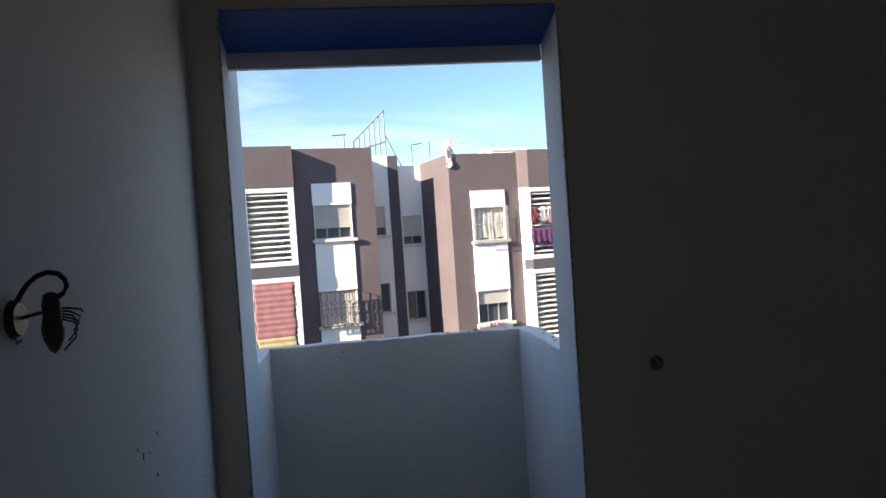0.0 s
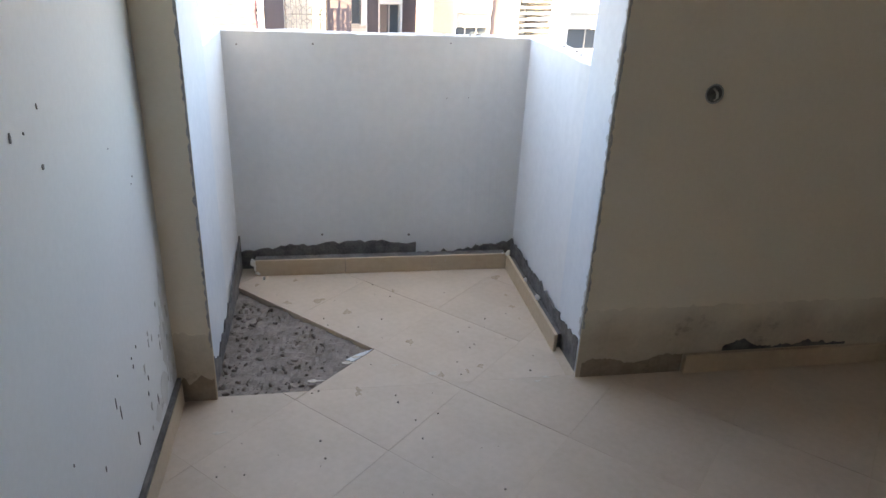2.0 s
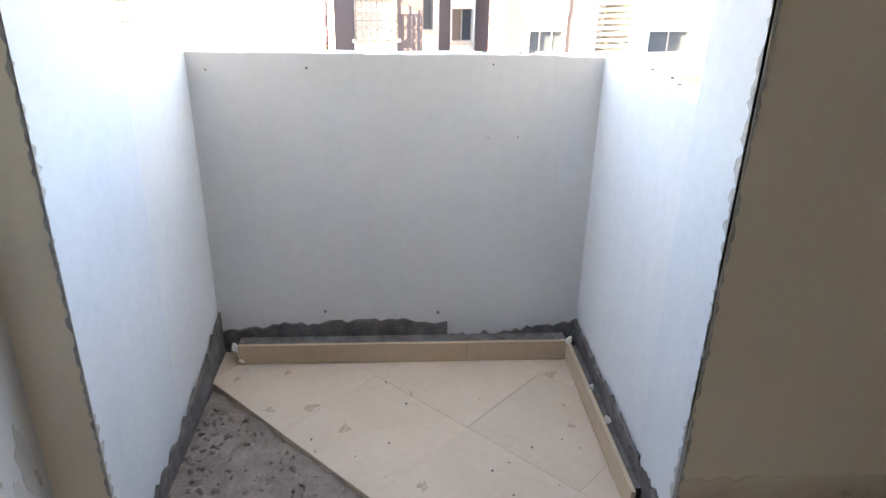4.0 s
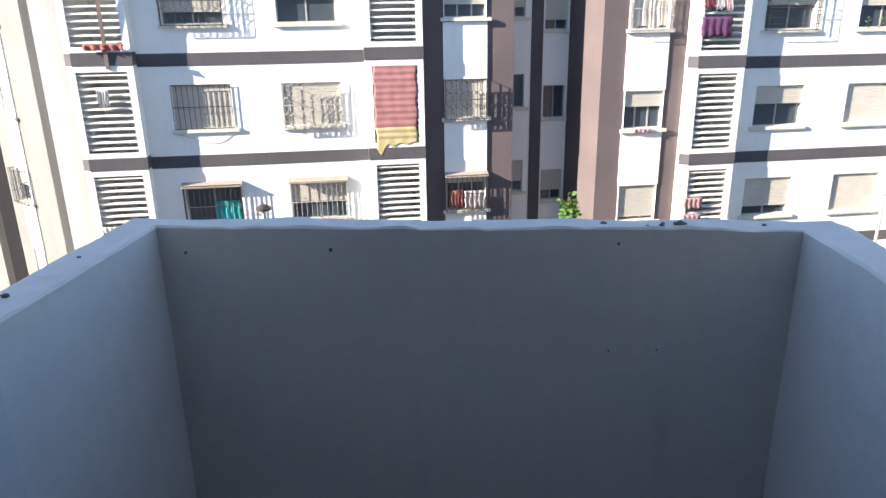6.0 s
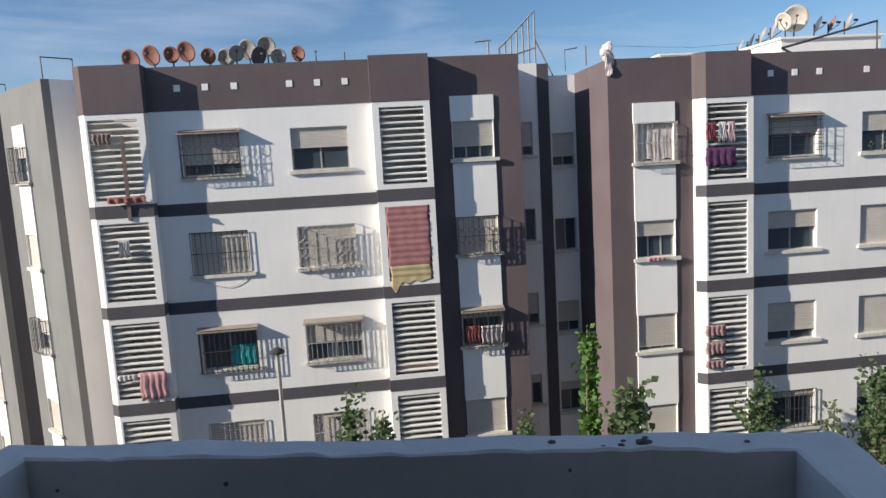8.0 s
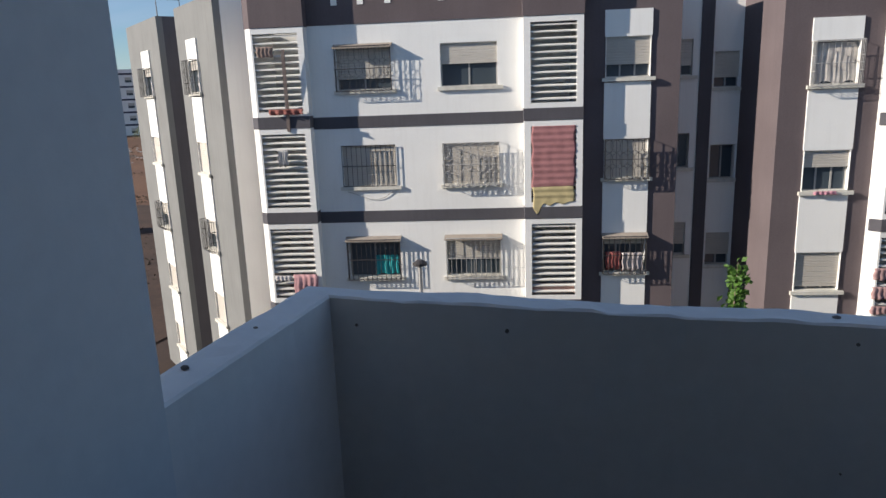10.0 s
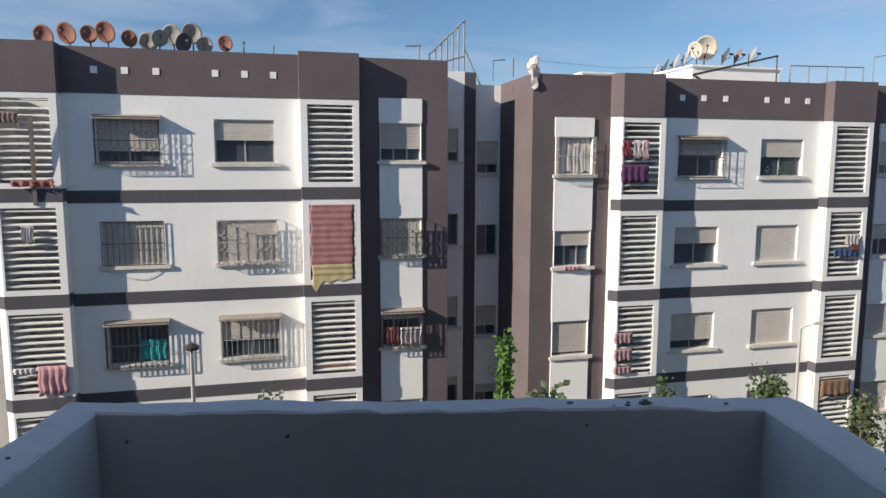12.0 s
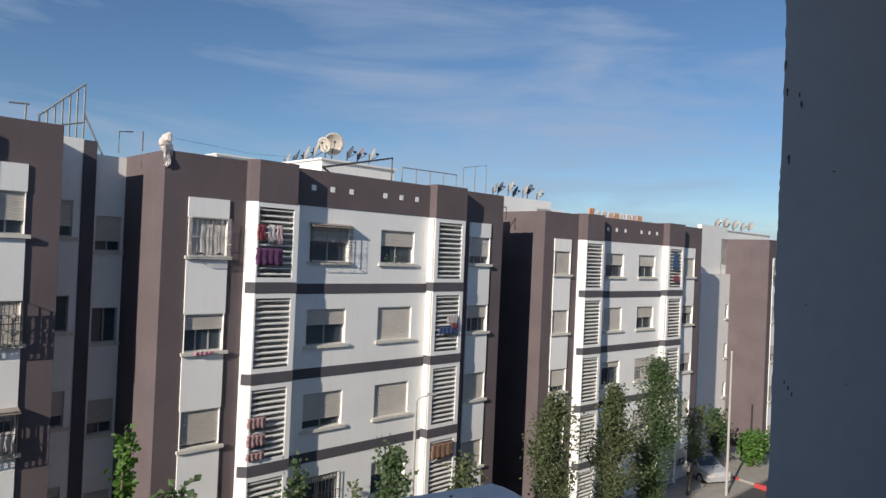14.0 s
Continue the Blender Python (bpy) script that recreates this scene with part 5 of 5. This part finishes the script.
for i in range(8):
    skirt(-0.660, -0.650, -0.012 - 0.4 * (i + 1) + 0.002, -0.012 - 0.4 * i, 0.078, base)
part("mortar_bed", boxes((-0.664, -0.652, -3.3, -0.012, 0.079, 0.10)), MORTAR, base)

# scuffs and drips on the pale wall
SPOT = plain("dark_scuff", (0.17, 0.155, 0.145), 0.9, 0.3, bump=0)
for k, (y, z, r, h) in enumerate(((-0.803, 1.089, 0.006, 0.022), (-0.68, 1.112, 0.004, 0.014), (-1.185, 0.779, 0.003, 0.016), (-1.122, 0.73, 0.003, 0.012), (-0.831, 0.468, 0.004, 0.012), (-0.41, 0.432, 0.004, 0.01), (-0.564, 0.413, 0.004, 0.04),
                                  (-0.178, 0.825, 0.004, 0.006), (-0.752, 1.084, 0.004, 0.008), (-0.841, 1.118, 0.003, 0.012), (-0.702, 1.012, 0.009, 0.014), (-0.688, 0.332, 0.005, 0.02), (-0.196, 0.811, 0.004, 0.005), (-0.335, 0.941, 0.003, 0.004),
                                  (-0.543, 0.369, 0.004, 0.05), (-0.406, 0.406, 0.006, 0.014), (-0.524, 0.459, 0.004, 0.01), (-0.363, 0.436, 0.004, 0.012), (-0.239, 0.185, 0.006, 0.05), (-0.317, 0.261, 0.005, 0.02), (-0.30, 0.30, 0.004, 0.02), (-0.45, 0.22, 0.006, 0.06))):
    r, h = 0.5 * r, 0.36 * h
    pts = [(-0.665, y + r * math.cos(a) * (1 + 0.6 * noise.noise(Vector((k, a, 4)))), z + h * math.sin(a) * (1 + 0.5 * noise.noise(Vector((a, k, 9))))) for a in (q * math.pi / 5 for q in range(10))]
    blot(pts, (0.0016, 0, 0), SPOT, "scuff", "dark scuff on the pale wall", "stain")

WALL_SMEAR = plain("grey_wall_smear", (0.44, 0.42, 0.395), 0.9, 0.15, bump=0)
HAZE = plain("dusty_wall_smear", (0.555, 0.54, 0.515), 0.9, 0.08, bump=0)
for k, (y, z, r, h) in enumerate(((-0.05, 0.20, 0.035, 0.085), (-0.10, 0.30, 0.025, 0.10), (-0.16, 0.17, 0.045, 0.05), (-0.06, 0.42, 0.02, 0.07), (-0.24, 0.15, 0.04, 0.03))):
    pts = [(-0.665, y + r * math.cos(a) * (1 + 0.7 * noise.noise(Vector((k, a * 2, 24)))), z + h * math.sin(a) * (1 + 0.7 * noise.noise(Vector((a * 2, k, 29))))) for a in (i * math.pi / 16 for i in range(32))]
    blot(pts, (0.0008, 0, 0), HAZE, "scuff", "faint dusty smear on the pale wall", "stain")
for k in range(18):
    q = random.Random(k * 17 + 3)
    y, z = -0.03 - 0.34 * q.random() ** 1.6, 0.13 + 0.36 * q.random() ** 1.4
    r, h = q.uniform(0.002, 0.006), q.uniform(0.003, 0.015)
    pts = [(-0.665, y + r * math.cos(a) * (1 + 0.6 * noise.noise(Vector((k, a, 14)))), z + h * math.sin(a) * (1 + 0.6 * noise.noise(Vector((a, k, 19))))) for a in (i * math.pi / 5 for i in range(10))]
    blot(pts, (0.0014, 0, 0), WALL_SMEAR, "scuff", "grey smear on the pale wall near its corner", "stain")

# socket hole: a flat dark disc stands in for its shaded depth
box_ = tagged(new("wall_socket"), "open round socket box in the cream wall", "socket")
box_.matrix_world = pose(0.999, 0, 1.016) @ Matrix.Diagonal((0.85, 1, 0.85, 1))
bm = bmesh.new()
bmesh.ops.create_circle(bm, segments=24, radius=0.036)
o = list(bm.verts)
i_ = [bm.verts.new(v.co * 0.84) for v in o]
dpt = [bm.verts.new(Vector((v.co.x * 0.84, v.co.y * 0.84, -0.001))) for v in o]
for a in range(24):
    b = (a + 1) % 24
    bm.faces.new((o[a], o[b], i_[b], i_[a]))
for v in bm.verts:
    v.co = Vector((v.co.x, -0.005 + (0.004 if v in dpt else 0), v.co.y))
for a in range(24):
    b = (a + 1) % 24
    bm.faces.new((i_[a], i_[b], dpt[b], dpt[a]))
part("rim", bm, CONCRETE, box_)
bm = bmesh.new()
tube(bm, ((0, -0.0035, 0), (0, -0.002, 0)), 0.031, 20)
part("recess", bm, MORTAR, box_)
bm = bmesh.new()
tube(bm, ((-0.006, -0.004, 0.02), (0.002, -0.016, 0.008), (0.008, -0.014, -0.012), (0.004, -0.004, -0.022)), 0.0045, 6)
part("wire", bm, plain("grey_wire", (0.4, 0.38, 0.35)), box_)

# wall lamp with its loose wires
lampw = tagged(new("wall_lamp"), "broken wall lamp with a bulb holder in plastic and loose wires", "lamp")
lampw.matrix_world = pose(-0.665, -1.372, 1.484) @ Matrix.Scale(0.66, 4)
DARKM = surface("dark_maroon_metal", (0.020, 0.008, 0.010), (0.05, 0.02, 0.022), 0.4, 20, 60, 0)
bm = bmesh.new()
tube(bm, ((0, 0, 0), (0.010, 0, 0), (0.018, 0, 0)), 0.046, 20, 0.038)
part("wall_plate", bm, DARKM, lampw)
bm = bmesh.new()
tube(bm, [(x, 0.004 - 0.10 * (z - 0.035), z) for x, z in ((0.010, 0.040), (0.022, 0.060), (0.038, 0.080), (0.060, 0.097), (0.084, 0.104), (0.106, 0.099), (0.120, 0.084), (0.122, 0.067), (0.112, 0.052), (0.098, 0.042), (0.086, 0.036))], 0.0065, 8)
part("arm", bm, DARKM, lampw)
bm = bmesh.new()
tube(bm, ((0.012, 0, 0.0), (0.07, 0, 0.012)), 0.005, 6)
part("bracket", bm, DARKM, lampw)
bm = bmesh.new()
prof = [(0.004, 0.058), (0.016, 0.052), (0.021, 0.03), (0.020, 0.0), (0.026, -0.03), (0.022, -0.055), (0.012, -0.078), (0.002, -0.088)]
rings = [[bm.verts.new((0.085 + r * math.cos(a), 0.002 + r * math.sin(a), z)) for a in (k * math.pi / 8 for k in range(16))] for r, z in prof]
for a, b in zip(rings, rings[1:]):
    for k in range(16):
        bm.faces.new((a[k], a[(k + 1) % 16], b[(k + 1) % 16], b[k]))
bm.faces.new(rings[0]), bm.faces.new(rings[-1])
part("bulb_holder", bm, surface("brown_plastic", (0.035, 0.016, 0.016), (0.09, 0.045, 0.04), 0.3, 25, 60, 0.1), lampw, "dark holder wrapped in plastic", True)
for k in range(5):
    bm = bmesh.new()
    e = 0.02 * (k - 2)
    tube(bm, ((0.098, 0.006, 0.018 - 0.006 * k), (0.120 + 0.003 * k, 0.012, 0.016 - 0.009 * k), (0.144 - 0.004 * k, 0.018, 0.010 - 0.016 * k), (0.146 - 0.012 * k, 0.020, 0.004 - 0.022 * k)), 0.0026, 5)
    part("wire", bm, plain("wire_violet", (0.03, 0.015, 0.05), 0.5, bump=0), lampw)
bm = bmesh.new()
tube(bm, ((0.001, 0.0, -0.04), (0.004, 0.004, -0.058), (0.010, 0.012, -0.052)), 0.004, 5)
part("screw", bm, CONCRETE, lampw)

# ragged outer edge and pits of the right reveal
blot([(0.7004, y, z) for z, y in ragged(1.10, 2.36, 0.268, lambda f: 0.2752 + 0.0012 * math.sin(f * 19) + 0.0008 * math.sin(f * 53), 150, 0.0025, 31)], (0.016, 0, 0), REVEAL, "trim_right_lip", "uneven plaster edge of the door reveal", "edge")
for y, z, a, b in ((0.272, 1.921, 0.0015, 0.012), (0.268, 1.88, 0.0015, 0.010), (0.249, 1.872, 0.0014, 0.006), (0.246, 1.858, 0.0016, 0.008), (0.195, 1.757, 0.003, 0.0015), (0.249, 1.448, 0.0012, 0.005), (0.243, 1.440, 0.0012, 0.005), (0.227, 1.57, 0.001, 0.002), (0.262, 1.78, 0.002, 0.012), (0.255, 1.455, 0.001, 0.004), (0.167, 1.469, 0.002, 0.001)):
    x = 0.6938 + (y - 0.031) / 0.243 * 0.006
    blot([(x, y + 0.6 * a * math.cos(q) * (1 + 0.4 * math.sin(3 * q)), z + 0.6 * b * math.sin(q)) for q in (k * math.pi / 6 for k in range(12))], (-0.0012, 0, 0), MORTAR, "pit", "dark pit in the plaster", "pit")

# brown stains and pale plaster smears on the tiles
STAIN = surface("brown_floor_stain", (0.34, 0.25, 0.17), (0.50, 0.39, 0.29), 0.6, 60, 120, 0.2)
for k, (x, y, r) in enumerate([(-0.221, 0.654, 0.016), (-0.107, 0.545, 0.018), (0.122, 0.291, 0.017), (-0.348, 0.642, 0.013), (0.304, 0.08, 0.012), (-0.09, -0.012, 0.021), (0.584, 0.811, 0.016), (-0.322, 0.852, 0.013), (0.59, 0.635, 0.008), (0.593, 0.53, 0.009), (0.594, 0.431, 0.006), (0.1, 0.714, 0.012), (0.356, 0.101, 0.01), (-0.486, 0.818, 0.012), (0.206, 0.061, 0.013)]):
    blot([(x + r * (1 + 0.5 * math.sin(2 * q + k) + 0.35 * math.sin(5 * q + k * 2)) * math.cos(q) * (0.6 if k % 3 else 1.2), y + r * (1 + 0.5 * math.sin(3 * q + k * 3)) * math.sin(q) * 1.1, 0.0006) for q in (j * math.pi / 12 for j in range(24))], (0, 0, 0.0005), STAIN, "floor_stain", "brown stain on the beige floor tiles", "stain")
SMEAR = surface("pale_plaster_smear", (0.52, 0.45, 0.37), (0.62, 0.56, 0.49), 0.9, 70, 120, 0.3)
for k, (x, y) in enumerate([(0.541, -0.01), (-0.084, 0.207), (-0.115, 0.171), (0.45, 0.005), (0.577, 0.011), (0.175, 0.074), (0.049, 0.139), (-0.525, -0.174), (-0.235, 0.07)]):
    r = 0.006 + 0.003 * (k % 3)
    blot([(x + r * 1.6 * (1 + 0.5 * math.sin(2 * q + k) + 0.3 * math.sin(5 * q + k)) * math.cos(q), y + r * 0.7 * (1 + 0.4 * math.sin(3 * q + k)) * math.sin(q), 0.0006) for q in (j * math.pi / 12 for j in range(24))], (0, 0, 0.0006), SMEAR, "plaster_smear", "pale plaster smear on the floor tiles", "smear")

# two white daubs on the blue soffit
for x, y in ((0.09, 0.02), (0.115, 0.045)):
    blot([(x + 0.014 * math.cos(a) * (1 + 0.4 * math.sin(3 * a)), y + 0.006 * math.sin(a), LINTEL - 0.004) for a in (q * math.pi / 5 for q in range(10))], (0, 0, -0.003), FWHITE, "daub", "white daub of filler on the blue soffit", "daub")

# grit on the parapet
bm = bmesh.new()
for x, y, r in ((0.332, 1.03, 0.006), (0.442, 1.014, 0.005), (0.479, 1.02, 0.012), (0.414, 1.01, 0.004), (0.64, 1.02, 0.004), (0.485, 1.04, 0.005), (0.448, 1.03, 0.004), (0.76, 0.72, 0.006), (0.77, 0.60, 0.005), (0.75, 0.50, 0.006), (-0.63, 0.62, 0.006), (-0.62, 0.8, 0.004)):
    bmesh.ops.create_icosphere(bm, subdivisions=1, radius=r, matrix=Matrix.Translation((x, y, PT + 0.001)) @ Matrix.Diagonal((1.3, 1, 0.7, 1)))
tagged(new("grit", mesh_of(bm, MORTAR)), "dark grit lying on the parapet", "grit", kind="stuff")
for x, z, r in ((-0.215, 1.004, 0.004), (0.357, 1.02, 0.003), (-0.517, 0.996, 0.003), (0.351, 0.788, 0.002), (0.448, 0.792, 0.002), (-0.2, 0.16, 0.005), (0.20, 0.15, 0.006)):
    blot([(x + r * math.cos(a), 0.993, z + r * math.sin(a)) for a in (q * math.pi / 4 for q in range(8))], (0, -0.003, 0), SPOT, "scuff", "dark speck on the parapet", "stain")

# rubble in the bare corner
bm = bmesh.new()
n = 46
grid = {}
for i in range(n + 1):
    for j in range(n + 1):
        x, y = -0.569 + 0.57 * i / n, 0.012 + 0.80 * j / n
        if x + y < 0.30 and x - y < -0.22:
            z = -0.018 + 0.012 * noise.noise(Vector((x * 10, y * 10, 0))) + 0.009 * noise.noise(Vector((x * 45, y * 45, 3)))
            grid[i, j] = bm.verts.new((x, y, z))
for (i, j), v in grid.items():
    q = [grid.get(k) for k in ((i, j), (i + 1, j), (i + 1, j + 1), (i, j + 1))]
    if all(q):
        bm.faces.new(q)
tagged(new("mortar_bed", mesh_of(bm, RUBBLE)), "grey rough mortar bed where a tile is missing", "mortar", kind="structure")
bm = bmesh.new()
for k in range(900):
    x, y = rng.uniform(-0.56, -0.03), rng.uniform(0.03, 0.74)
    if x + y > 0.20 or x - y > -0.32:
        continue
    r = (0.0015 + 0.009 * rng.random() ** 4) * (1.2 if x < -0.3 else 0.8)
    bmesh.ops.create_icosphere(bm, subdivisions=1, radius=r, matrix=Matrix.Translation((x, y, -0.018 + r * 0.3)) @ Euler((rng.random() * 3, rng.random() * 3, rng.random() * 3)).to_matrix().to_4x4() @ Matrix.Diagonal((1.4, 1, 0.6, 1)))
for v in bm.verts:
    v.co += noise.noise_vector(v.co * 80) * 0.003
tagged(new("rubble", mesh_of(bm, RUBBLE)), "grey mortar crumbs in the broken floor corner", "rubble", kind="stuff")
bm = bmesh.new()
for k in range(60):
    x, y = rng.uniform(-0.55, 0.6), rng.uniform(-0.7, 0.9)
    r = rng.uniform(0.0015, 0.004)
    if x + y < 0.25 and x - y < -0.25 and y > 0:
        continue
    bmesh.ops.create_icosphere(bm, subdivisions=1, radius=r, matrix=Matrix.Translation((x, y, r * 0.5)))
tagged(new("crumbs", mesh_of(bm, RUBBLE)), "small mortar crumbs on the tiled floor", "crumbs", kind="stuff")
blot([(-0.022, 0.258, -0.004), (-0.085, 0.225, -0.004), (-0.125, 0.196, -0.004), (-0.10, 0.18, -0.004), (-0.045, 0.228, -0.004)], (0, 0, 0.003), PLASTER, "daub", "white daub of plaster at the tile edge", "daub")


# ---- floor tiles, laid on the diagonal ----
def clip(poly, a, b, c):
    """Keeps the part of poly where a*x + b*y <= c."""
    out = []
    for p, q in zip(poly, poly[1:] + poly[:1]):
        fp, fq = a * p[0] + b * p[1] - c, a * q[0] + b * q[1] - c
        if fp <= 0:
            out.append(p)
        if fp * fq < 0:
            t = fp / (fp - fq)
            out.append((p[0] + (q[0] - p[0]) * t, p[1] + (q[1] - p[1]) * t))
    return out


floor_ob = bpy.data.objects["floor"]
STEP, U0, V0, GAP = 0.566, 0.237, -0.27, 0.0008


def lay(region, inside):
    for m in range(-14, 14):
        for n_ in range(-14, 18):
            u0, v0 = U0 + m * STEP + GAP, V0 + n_ * STEP + GAP
            u1, v1 = U0 + (m + 1) * STEP - GAP, V0 + (n_ + 1) * STEP - GAP
            poly = [((u + v) / 2, (u - v) / 2) for u, v in ((u0, v1), (u1, v1), (u1, v0), (u0, v0))]
            poly = poly[::-1] if sum(p[0] * q[1] - q[0] * p[1] for p, q in zip(poly, poly[1:] + poly[:1])) < 0 else poly
            for a, b, c in region:
                poly = clip(poly, a, b, c) if len(poly) > 2 else poly
            if len(poly) < 3:
                continue
            cx, cy = sum(p[0] for p in poly) / len(poly), sum(p[1] for p in poly) / len(poly)
            if not inside(cx, cy) or abs(sum(p[0] * q[1] - q[0] * p[1] for p, q in zip(poly, poly[1:] + poly[:1]))) < 0.0006:
                continue
            bm = bmesh.new()
            lo = [bm.verts.new((x - cx, y - cy, -0.011)) for x, y in poly]
            mid = [bm.verts.new((x - cx, y - cy, -0.0004)) for x, y in poly]
            top = [bm.verts.new(((x - cx) * 0.9975, (y - cy) * 0.9975, 0.0)) for x, y in poly]
            bm.faces.new(top)
            for r0, r1 in ((lo, mid), (mid, top)):
                for i in range(len(poly)):
                    j = (i + 1) % len(poly)
                    bm.faces.new((r0[i], r0[j], r1[j], r1[i]))
            t = part("floor_tile", bm, TILE, floor_ob)
            t.location = (cx, cy, 0.0005 * math.sin(m * 3.1 + n_ * 1.7))


lay(((1, 0, 2.99), (-1, 0, 0.648), (0, 1, 0.0135), (0, -1, 3.38)), lambda x, y: True)
lay(((1, 0, 0.653), (-1, 0, 0.568), (0, 1, 0.903), (0, -1, -0.0135)), lambda x, y: not (x + y < U0 and x - y < V0))

# plaster daubs at the ends of the front skirting
for x, y, z, r in ((-0.503, 0.915, 0.06, 0.016), (-0.497, 0.912, 0.035, 0.010), (-0.488, 0.91, 0.012, 0.012), (0.662, 0.90, 0.08, 0.014), (0.64, 0.915, 0.07, 0.008), (0.668, 0.62, 0.078, 0.010), (0.672, 0.45, 0.082, 0.012), (-0.46, 0.87, 0.004, 0.008)):
    bm = bmesh.new()
    bmesh.ops.create_icosphere(bm, subdivisions=2, radius=r, matrix=Matrix.Translation((x, y, z)) @ Matrix.Diagonal((0.8, 0.5, 1.3, 1)))
    for v in bm.verts:
        v.co += noise.noise_vector(v.co * 60) * r * 0.5
    tagged(new("daub", mesh_of(bm, FWHITE)), "white plaster daub on the skirting", "daub", kind="structure")
